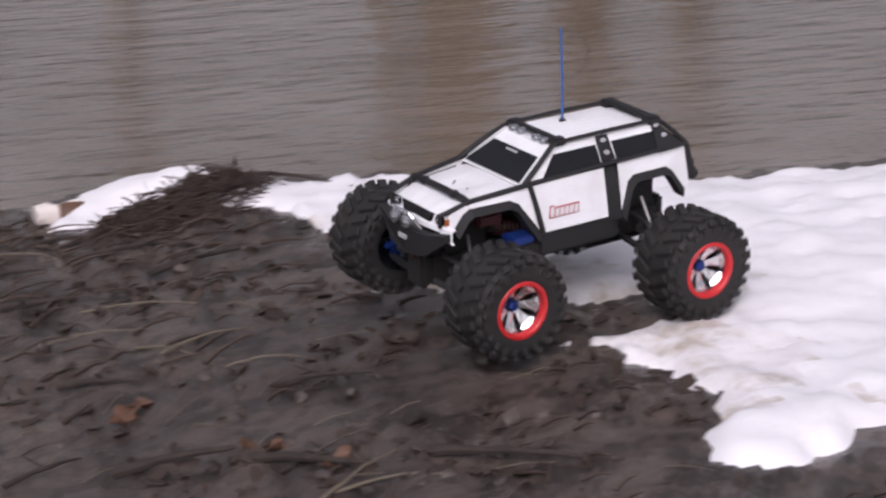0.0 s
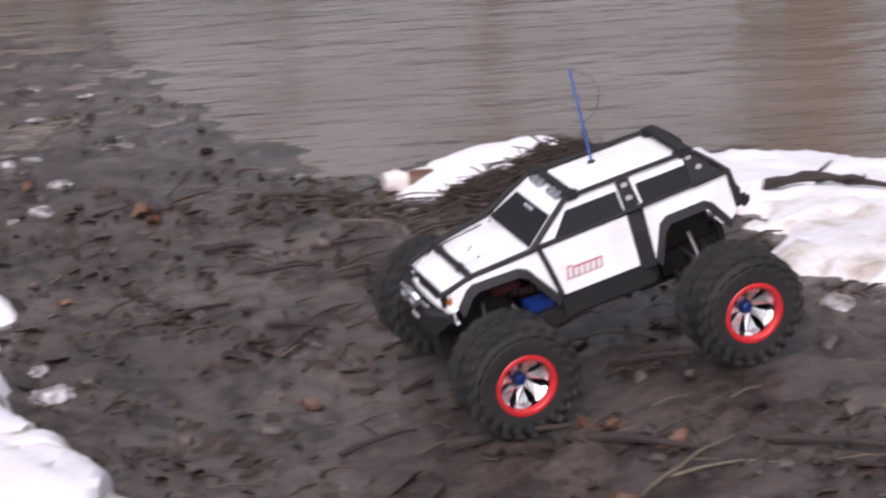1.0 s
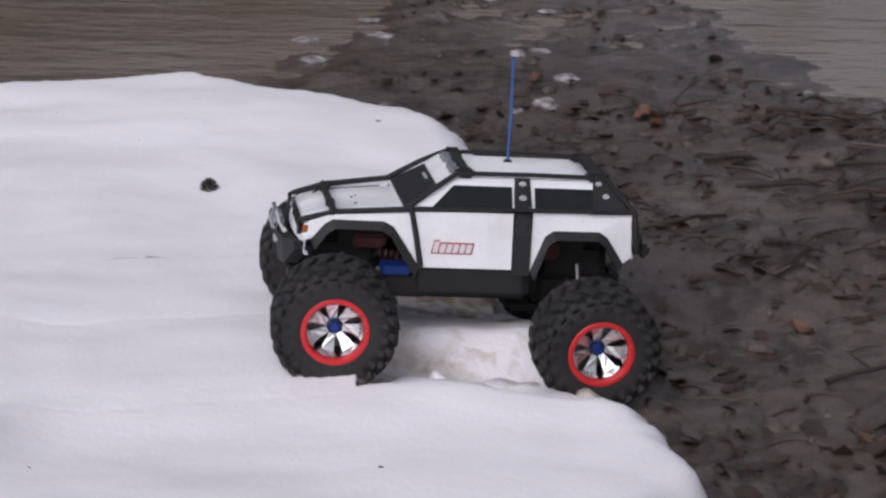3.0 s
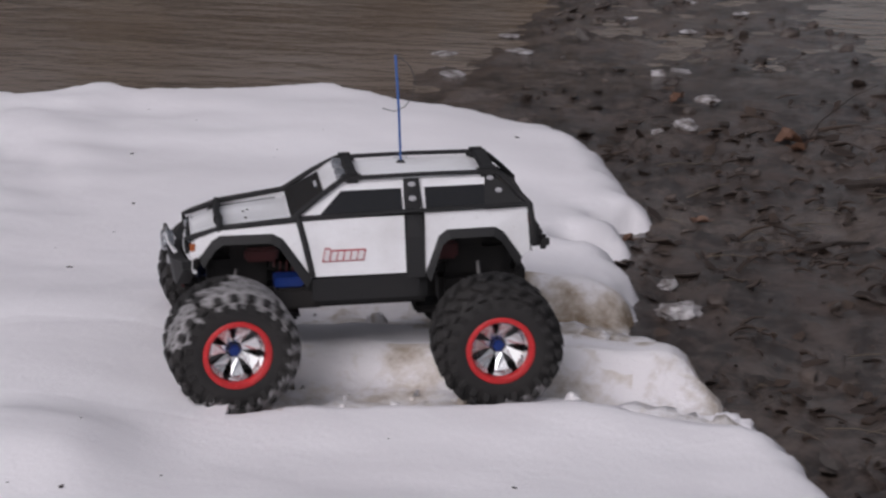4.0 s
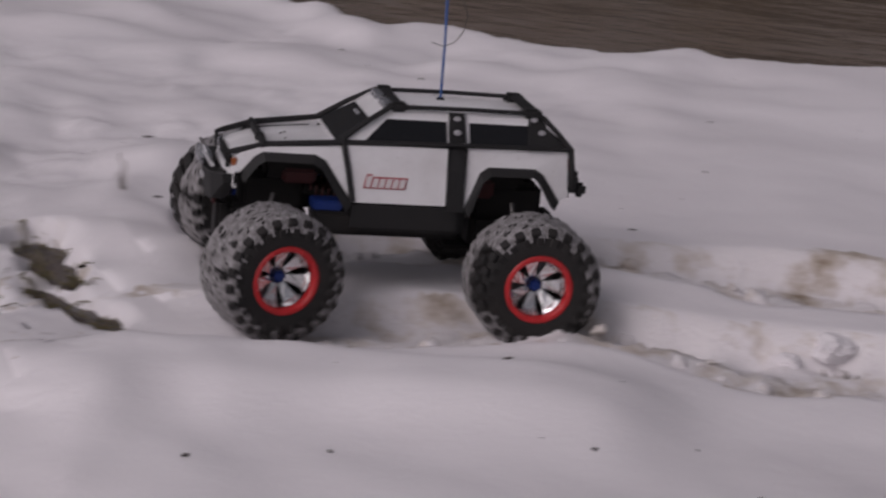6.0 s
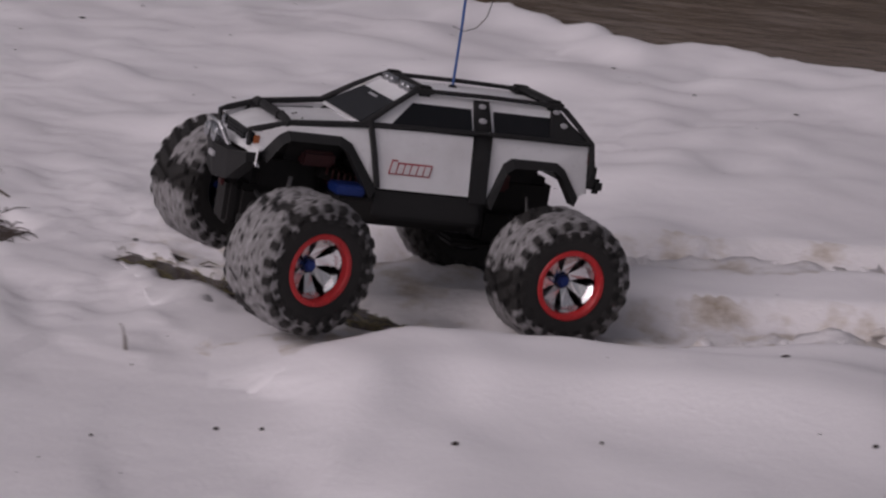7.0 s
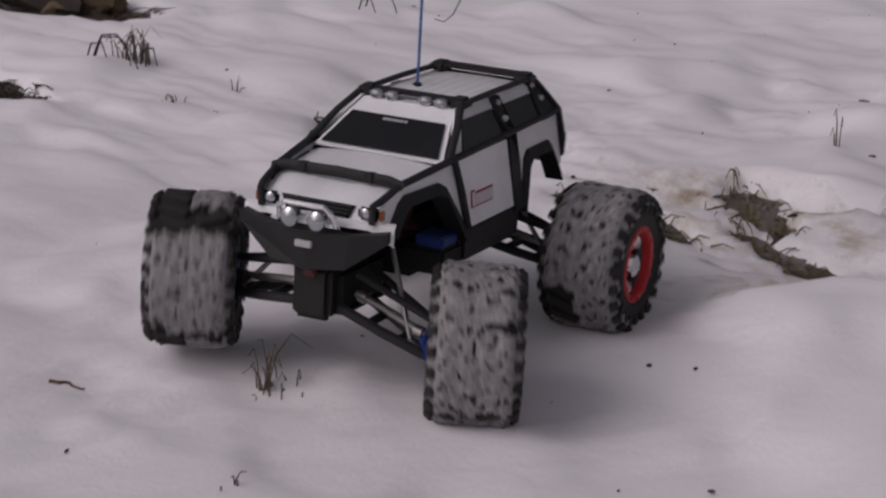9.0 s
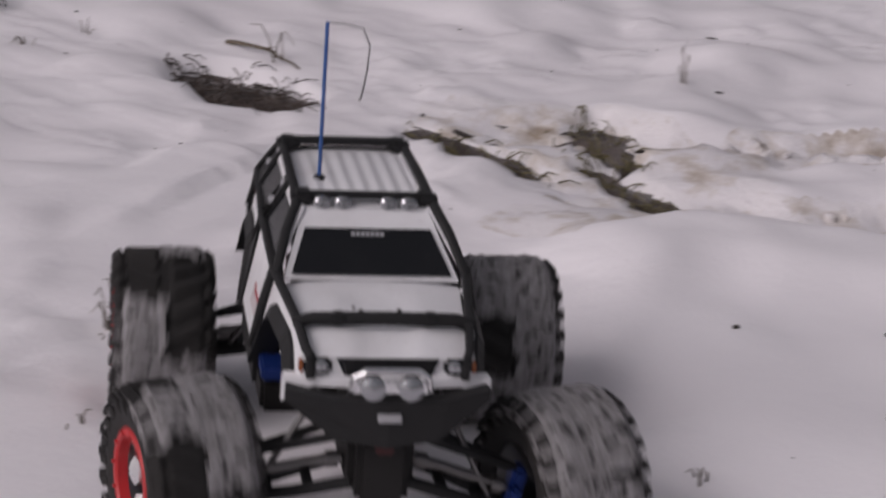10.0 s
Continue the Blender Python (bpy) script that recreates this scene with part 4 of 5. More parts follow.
    for yy in (-0.016, 0.016):
        bm = bmesh.new()
        lathe(bm, [(0.0, 0.250), (0.008, 0.252), (0.0105, 0.260), (0.0105, 0.266), (0.0075, 0.2685), (0.0, 0.2695)], 24, "X", (0, yy, 0.1955))
        bmesh.ops.translate(bm, verts=bm.verts[:], vec=(-0.002, 0, -0.004))
        body_part("spot_lamp", bm, LENS, hoop, "round clear spot lamp", True)
    # rear bumper with stubby ends
    bm = bmesh.new()
    tube(bm, [(-0.236, -0.084, 0.196), (-0.248, -0.060, 0.192), (-0.250, 0, 0.190), (-0.248, 0.060, 0.192), (-0.236, 0.084, 0.196)], 0.008, 10)
    for s in (-1, 1):
        block(bm, (-0.240, s * 0.080, 0.197), (0.014, 0.016, 0.034), 0.004)
        block(bm, (-0.254, s * 0.074, 0.183), (0.018, 0.014, 0.020), 0.005)
    P("rear_bumper", bm, BLACK, "", True)
    # chassis tub, gearboxes, skid plates
    bm = bmesh.new()
    block(bm, (0, 0, 0.118), (0.200, 0.110, 0.040), 0.008)
    block(bm, (0, 0, 0.148), (0.150, 0.072, 0.040), 0.008)
    P("chassis", bm, CHASSIS, "", True)
    for sx, name in ((1, "front_gearbox"), (-1, "rear_gearbox")):
        bm = bmesh.new()
        block(bm, (sx * 0.170, 0, 0.105), (0.110, 0.058, 0.052), 0.008)
        P(name, bm, CHASSIS, "", True)
        bm = bmesh.new()
        block(bm, (sx * 0.228, 0, 0.105), (0.020, 0.046, 0.060), 0.006)
        P("bulkhead", bm, CHASSIS, "", True)
        bm = bmesh.new()
        block(bm, (sx * 0.165, 0, 0.150), (0.100, 0.060, 0.056), 0.010)
        P("shock_tower", bm, CHASSIS, "", True)
        bm = bmesh.new()
        block(bm, (sx * 0.140, 0, 0.188), (0.085, 0.096, 0.034), 0.008)
        P("body_mount", bm, CHASSIS, "", True)
        bm = bmesh.new()
        block(bm, (sx * 0.140, 0, 0.078), (0.120, 0.050, 0.010), 0.004)
        P("skid_plate", bm, CHASSIS, "", True)
    bm = bmesh.new()
    block(bm, (0.239, 0, 0.128), (0.006, 0.016, 0.010), 0.002)
    P("tow_tab", bm, DEEPRED, "dark red tab", True)
    # aerial
    bm = bmesh.new()
    lathe(bm, [(0.006, 0.293), (0.006, 0.299), (0.0035, 0.3025), (0.0, 0.3025)], 12, "Z", (-0.071, -0.034, 0))
    P("antenna_mount", bm, BLACK, "", True)
    bm = bmesh.new()
    tube(bm, [(-0.071, -0.034, 0.300), (-0.070, -0.034, 0.41), (-0.067, -0.034, 0.525)], 0.0019, 6)
    ant = P("antenna", bm, WIRE, "thin blue antenna tube", True)
    bm = bmesh.new()
    tube(bm, [(-0.067, -0.034, 0.524), (-0.074, -0.018, 0.521), (-0.083, 0.002, 0.512), (-0.089, 0.010, 0.485), (-0.085, 0.008, 0.452), (-0.075, 0.004, 0.428), (-0.060, 0.000, 0.417), (-0.044, -0.004, 0.424)], 0.0008, 5)
    body_part("antenna_wire", bm, BLACK, ant, "thin black wire hanging from the tip")
    wheels = {}
    for sx in (1, -1):
        for sy in (1, -1):
            wheels[(sx, sy)] = build_wheel(T, sx, sy)
    T.matrix_basis = truck_at(0.0)
    return T, wheels


truck, WHEELS = build_truck()


# ---- trees across the water, seen in its reflection ----
def tree(x, y, r, h, seed):
    rnd = random.Random(seed)
    T = new("tree")
    tagged(T, "bare leafless tree on the far bank", "tree", "trees on the far bank")
    bm = bmesh.new()
    pts = [(0.25 * fbm(seed, k, 0.7, 1.0), 0.25 * fbm(seed, k, 0.7, 2.0), h * k / 9 - 0.4) for k in range(10)]
    tube(bm, pts, r, 10, r * 0.35)
    part("trunk", bm, BARK, T, "", True)
    bm = bmesh.new()
    for k in range(26):
        f = rnd.uniform(0.25, 1.0)
        b = Vector(pts[int(f * 9)])
        a, l = rnd.uniform(0, 6.28), rnd.uniform(0.6, 2.2) * (1.25 - f * 0.6)
        d = Vector((math.cos(a), math.sin(a), rnd.uniform(0.3, 1.1))).normalized()
        m1, e = b + d * l * 0.5 + Vector((0, 0, 0.06)), b + d * l + Vector((0, 0, 0.3))
        tube(bm, [b, m1, e], r * 0.22, 5, 0.008)
        for q in range(3):
            st = b.lerp(e, rnd.uniform(0.4, 0.95))
            d2 = (d + Vector((rnd.uniform(-1, 1), rnd.uniform(-1, 1), rnd.uniform(-0.2, 0.8)))).normalized()
            tube(bm, [st, st + d2 * l * 0.35], 0.012, 4, 0.004)
    part("crown", bm, TWIG, T)
    T.matrix_basis = pose(x, y, WATER_Z)
    return T


for i, (x, y, r, h) in enumerate(((3.62, 13.6, 0.30, 9), (4.34, 13.3, 0.19, 8), (4.88, 13.2, 0.14, 8), (3.28, 13.9, 0.08, 8), (1.72, 13.8, 0.07, 6), (0.4, 15, 0.05, 6), (-4.4, 13.5, 0.06, 7), (-2.9, 13.8, 0.07, 7), (-9.0, 13, 0.16, 9), (7.6, 14.5, 0.2, 9), (-6.5, 14.4, 0.12, 8))):
    tree(x, y, r, h, i)

for i in range(17):
    tree(-13.0 + i * 0.72 + 0.3 * math.sin(i * 5.1), 13.2 + 1.2 * math.sin(i * 2.3), 0.06 + 0.05 * (i % 3), 7 + i % 3, 30 + i)


def thicket():
    """Leafless undergrowth on the far bank."""
    rnd = random.Random(17)
    bm = bmesh.new()
    for k in range(1500):
        x, y = rnd.uniform(-15, -0.6), rnd.uniform(12.6, 15.5)
        if x > -1.8 and rnd.random() < 0.6:
            continue
        p = Vector((x, y, WATER_Z + rnd.uniform(-0.2, 1.6)))
        d = Vector((rnd.gauss(0, 0.35), rnd.gauss(0, 0.3), 1)).normalized() * rnd.uniform(0.8, 2.6)
        tube(bm, [p, p + d * 0.5 + Vector((rnd.uniform(-0.1, 0.1), 0, 0)), p + d], rnd.uniform(0.015, 0.05), 4, 0.006)
    tagged(part("thicket", bm, BARK, None, "", True), "brown leafless undergrowth on the far bank", "undergrowth", kind="stuff")


thicket()


# ---- snow that the wheels press down and pick up ----
def spin_table():
    out = {}
    for key in HEAVE:
        spin, last, row = 20.0 * (key[0] + 2 * key[1]), None, []
        for k in range(101):
            c = (truck_at(k * 0.1) @ wheel_local(*key, k * 0.1)).translation
            if last is not None:
                spin += math.degrees((c - last).length / RADIUS) * 1.05
            last = c.copy()
            row.append(spin)
        out[key] = row
    return out


SPIN = spin_table()
SLABS = []  # object, seconds at which the wheel reaches it, way down


def snow_slabs(sy):
    tr = [a for a in TRACKS[(1, sy)] if 2.0 <= a[0] <= 7.5]
    pts, ts, acc = [(tr[0][1], tr[0][2], tr[0][3])], [tr[0][0]], 0.0
    for a, b in zip(tr, tr[1:]):
        acc += math.hypot(b[1] - a[1], b[2] - a[2])
        if acc > 0.065:
            pts.append(b[1:])
            ts.append(b[0])
            acc = 0.0
    rnd = random.Random(7 + sy)
    rims = []
    for i, p in enumerate(pts):
        q, r = pts[max(i - 1, 0)], pts[min(i + 1, len(pts) - 1)]
        d = Vector((r[0] - q[0], r[1] - q[1], 0)).normalized()
        rims.append([(p[0] - d.y * w, p[1] + d.x * w) for w in np.linspace(-0.215, 0.137, 23)])
    for i in range(len(pts) - 1):
        mid = ((pts[i][0] + pts[i + 1][0]) / 2, (pts[i][1] + pts[i + 1][1]) / 2)
        if inside(LEFT_EDGE, *mid) < 0.0:
            continue
        bm = bmesh.new()
        rows = []
        for f in (0, 0.25, 0.5, 0.75, 1):
            rows.append([(a[0] + (b[0] - a[0]) * f - mid[0], a[1] + (b[1] - a[1]) * f - mid[1]) for a, b in zip(rims[i], rims[i + 1])])
        skin(bm, [[(x, y, snow_z(LEFT_EDGE, x + mid[0], y + mid[1], False) + (-0.005 if inside(LEFT_EDGE, x + mid[0], y + mid[1]) < 0.11 else -0.0012 if j in (0, 22) else -0.0003 if j in (1, 21) else 0.0005)) for j, (x, y) in enumerate(r)] for r in rows], 0.03)
        sink = min(min(snow_z(LEFT_EDGE, x + mid[0], y + mid[1]) - snow_z(LEFT_EDGE, x + mid[0], y + mid[1], False) for x, y in r[2:-2:2]) for r in rows[::2])
        ob = part("snow_slab", bm, SNOW, None, "", True, 80)
        ob.location = (*mid, 0)
        tagged(ob, "slab of white snow pressed down by the wheels", "snow", "snow in the wheel tracks")
        SLABS.append((ob, ts[i + 1], sink - 0.012, rnd.uniform(-0.5, 0.5), rnd.uniform(-0.5, 0.5)))


snow_slabs(1)
snow_slabs(-1)

PADS = []  # object, wheel, seconds at which it sticks to the tyre


def snow_pad(key, a0, span, y0, y1, start, seed):
    """A crust of snow that sticks to the tread where it rolls over it."""
    bm = bmesh.new()
    na, ny = 16, 14
    grid, keep = {}, {}
    for i in range(na + 1):
        for j in range(ny + 1):
            a, y = radians(a0) + radians(span) * (i / na - 0.5) * 1.1, y0 + (y1 - y0) * j / ny
            edge = max(abs(y) - 0.036, 0.0)
            r = 0.0867 - edge * 1.05 + 0.0028 * noise.noise(Vector((a * 14, y * 160, seed))) + 0.0018 * noise.noise(Vector((a * 50, y * 500, seed)))
            u, v = abs(i / na - 0.5) * 2, abs(j / ny - 0.5) * 2
            keep[(i, j)] = max(u, v) + 0.42 * noise.noise(Vector((a * 7, y * 80, seed + 4.0))) < 1.02
            grid[(i, j)] = (a, y, r)
    vt, vb = {}, {}
    for i in range(na):
        for j in range(ny):
            if keep[(i, j)] and keep[(i + 1, j)] and keep[(i, j + 1)] and keep[(i + 1, j + 1)]:
                qt, qb = [], []
                for c in ((i, j), (i + 1, j), (i + 1, j + 1), (i, j + 1)):
                    a, y, r = grid[c]
                    if c not in vt:
                        vt[c] = bm.verts.new((-math.sin(a) * r, y, -math.cos(a) * r))
                        vb[c] = bm.verts.new((-math.sin(a) * (r - 0.006), y, -math.cos(a) * (r - 0.006)))
                    qt.append(vt[c])
                    qb.append(vb[c])
                bm.faces.new(qt)
                bm.faces.new(qb[::-1])
    for e in [e for e in bm.edges if len(e.link_faces) == 1 and e.verts[0] in set(vt.values())]:
        inv = {v: k for k, v in vt.items()}
        a, b = inv[e.verts[0]], inv[e.verts[1]]
        bm.faces.new((vt[a], vt[b], vb[b], vb[a]))
    if not bm.faces:
        bm.free()
        return
    ob = part("snow_crust", bm, CRUST, None, "", True, 60)
    tagged(ob, "crust of grey-white snow stuck to the tyre tread", "snow", "snow stuck to the tyres")
    k0 = next((k for k in range(int(start * 10), 101) if abs((SPIN[key][k] + a0 + 180) % 360 - 180) < 14), None)
    if k0 is None:
        k0 = int(start * 10)
    PADS.append((ob, key, k0))


_r = random.Random(5)
for _key, _n0, _n1, _miss in (((1, 1), 2.8, 3.7, 0.04), ((1, -1), 2.8, 4.0, 0.5), ((-1, 1), 3.4, 6.6, 0.15), ((-1, -1), 3.4, 6.6, 0.45)):
    for _a in range(0, 360, 40):
        for _y0, _y1 in ((-0.050, 0.004), (-0.004, 0.050)):
            if _r.random() > _miss:
                snow_pad(_key, _a + _r.uniform(-8, 8), 44, _y0, _y1, _r.uniform(_n0, _n1), _r.uniform(0, 90))


def broken_snow():
    """Crumbled lumps on the floor of the wheel tracks, under the slabs until these are pressed down."""
    rnd = random.Random(21)
    bm = bmesh.new()
    for key in ((1, 1), (1, -1)):
        for t, x, y, z in TRACKS[key]:
            if not 2.3 < t < 6.3:
                continue
            for q in range(2):
                px, py = x + rnd.uniform(-0.03, 0.03), y + rnd.gauss(0, 0.045)
                if inside(LEFT_EDGE, px, py) < 0.04:
                    continue
                r = 0.002 + 0.012 * rnd.random() ** 4
                lo, hi = snow_z(LEFT_EDGE, px, py), snow_z(LEFT_EDGE, px, py, False)
                pz = min(lo + r * 0.35, hi - r - 0.002)
                m = Matrix.LocRotScale((px, py, pz), Euler((rnd.uniform(0, 6), rnd.uniform(0, 6), 0)), (r * rnd.uniform(0.8, 1.4), r, r * rnd.uniform(0.6, 1)))
                g = bmesh.ops.create_icosphere(bm, subdivisions=2, radius=1, matrix=m)
                for v in g["verts"]:
                    v.co += Vector((noise.noise(v.co * 90), noise.noise(v.co * 90 + Vector((5, 0, 0))), noise.noise(v.co * 90 + Vector((0, 5, 0))))) * r * 0.55
    tagged(part("broken_snow", bm, SLUSH, None, "", True, 60), "crumbled lumps of snow in the wheel tracks", "snow", kind="stuff")


broken_snow()


# ---- loose things on the mud and the snow ----
def top_at(x, y):
    z = ground_z(x, y)
    for p in (LEFT_EDGE, RIGHT_EDGE):
        if inside(p, x, y) > 0:
            z = max(z, snow_z(p, x, y))
    return max(z, WATER_Z)


def leaf(x, y, size, turn, seed, label="curled brown dead leaf on the mud", mat_=None):
    rnd = random.Random(seed)
    bm = bmesh.new()
    rows = []
    for i in range(9):
        u = i / 8
        w = size * 0.34 * (math.sin(math.pi * u ** 0.8) + 0.03) * (1 + 0.30 * math.sin(u * 21 + seed) + 0.2 * rnd.uniform(-1, 1))
        rows.append([(size * (u - 0.5), w * v, 0.006 + size * (0.26 * v * v * math.sin(u * 3 + seed) ** 2 + 0.10 * math.sin(u * 4 + seed) + 0.05 * rnd.uniform(-1, 1))) for v in np.linspace(-1, 1, 7)])
    skin(bm, rows, 0.0012)
    tube(bm, [(size * 0.48, 0, 0.006), (size * 0.75, size * 0.05, 0.012)], 0.001, 5)
    ob = part("dead_leaf", bm, mat_ or LEAF, None, "", True, 70)
    ob.matrix_basis = pose(x, y, top_at(x, y), rnd.uniform(-12, 12), rnd.uniform(-12, 12), turn)
    return tagged(ob, label, "leaf", "dead leaves")


for i, (x, y, s, a) in enumerate(((-0.12, 4.84, 0.08, 20), (-0.10, 4.80, 0.07, 120), (0.535, 3.18, 0.07, -15), (0.53, 2.92, 0.06, 40), (0.30, 2.79, 0.075, -30), (0.33, 2.82, 0.05, 80), (0.39, 3.49, 0.07, 70), (0.37, 3.46, 0.05, 10), (0.23, 3.05, 0.045, 0),
                                  (-0.26, 4.22, 0.04, 15), (0.41, 3.52, 0.05, 200), (-0.38, 4.05, 0.05, 30), (-0.37, 5.16, 0.05, 60), (0.52, 4.86, 0.06, 150), (0.62, 3.06, 0.05, 200), (0.15, 3.55, 0.05, 140))):
    leaf(x, y, s * 0.85, a, i)


def stick(x0, y0, x1, y1, r, seed, material, label, lift=0.012, name="stick"):
    rnd = random.Random(seed)
    bm = bmesh.new()
    n, pts = 9, []
    cx, cy = (x0 + x1) / 2, (y0 + y1) / 2
    cz, za, zb = top_at(cx, cy), top_at(x0, y0), top_at(x1, y1)
    if (za + zb) / 2 < cz - 0.006:
        za, zb = za + cz - (za + zb) / 2, zb + cz - (za + zb) / 2
    for k in range(n):
        f = k / (n - 1)
        x, y = x0 + (x1 - x0) * f + rnd.uniform(-1, 1) * 0.004, y0 + (y1 - y0) * f + rnd.uniform(-1, 1) * 0.004
        pts.append((x - cx, y - cy, (za + (zb - za) * f) - cz + r * 0.4 + lift * 0.5 * math.sin(f * 3.1)))
    tube(bm, pts, r, 9 if r > 0.01 else 7, r * 0.4)
    if r > 0.01:
        for v in bm.verts:
            v.co += noise.noise_vector(v.co * 0.8 / r) * r * 0.7
    if r > 0.003:
        b = Vector(pts[4])
        tube(bm, [b, b + Vector((rnd.uniform(-0.05, 0.05), rnd.uniform(-0.05, 0.05), 0.015))], r * 0.5, 5, r * 0.2)
    ob = part(name, bm, material, None, "", True)
    ob.location = (cx, cy, cz)
    return tagged(ob, label, "stick", "sticks and stalks")


DARK, PALE = "dark wet stick lying in the mud", "pale dry straw stalk lying on the mud"
for i, (a, b, c, d, r) in enumerate(((0.12, 4.92, 0.30, 4.85, 0.008), (0.0, 4.59, 0.10, 4.57, 0.010), (0.20, 4.22, 0.38, 4.16, 0.009), (0.33, 3.24, 0.50, 3.20, 0.009), (0.50, 3.18, 0.66, 3.01, 0.009), (0.20, 4.50, 0.36, 4.44, 0.006), (0.45, 4.42, 0.62, 4.38, 0.007),
                                     (0.30, 3.70, 0.42, 3.62, 0.007), (0.06, 4.36, 0.22, 4.33, 0.007), (0.74, 3.0, 0.92, 2.86, 0.008), (0.10, 3.95, 0.2, 3.9, 0.006), (0.34, 4.75, 0.48, 4.66, 0.006), (0.60, 3.45, 0.75, 3.38, 0.006), (0.18, 3.30, 0.30, 3.36, 0.005), (-0.08, 4.1, 0.04, 4.16, 0.006), (0.52, 4.22, 0.70, 4.27, 0.008))):
    stick(a, b, c, d, r, i, TWIG, DARK)
for i, (a, b, c, d, r) in enumerate(((0.38, 4.07, 0.57, 3.99, 0.003), (0.47, 3.72, 0.62, 3.76, 0.003), (0.55, 2.94, 0.70, 3.04, 0.004), (0.60, 2.97, 0.74, 2.93, 0.003), (0.28, 4.62, 0.40, 4.50, 0.003), (0.44, 3.80, 0.52, 3.68, 0.003), (0.62, 3.96, 0.66, 3.85, 0.003), (0.30, 3.92, 0.46, 3.88, 0.0025), (0.36, 4.88, 0.5, 4.80, 0.003), (0.56, 3.60, 0.68, 3.55, 0.0025))):
    stick(a, b, c, d, r, 40 + i, STRAW, PALE, 0.02, "straw_stalk")
stick(0.78, 5.0, 1.02, 4.72, 0.006, 77, TWIG, "thin grey forked twig lying on the snow", 0.03)
stick(1.06, 4.36, 1.24, 4.30, 0.011, 81, TWIG, "dark wet stick lying in melting snow", 0.02)
stick(1.17, 4.38, 1.30, 4.22, 0.009, 82, TWIG, "dark wet stick lying in melting snow", 0.02)
stick(-4.3, 4.62, -3.85, 4.42, 0.014, 78, TWIG, "dark broken branch lying on the snow", 0.03, "branch")
stick(-3.50, 3.12, -3.78, 3.02, 0.024, 79, TWIG, "thick dark branch lying in a hollow of the snow", 0.02, "branch")
stick(-2.62, 2.98, -2.42, 2.93, 0.004, 80, STRAW, "brown stalk lying by the snow hollow", 0.02)


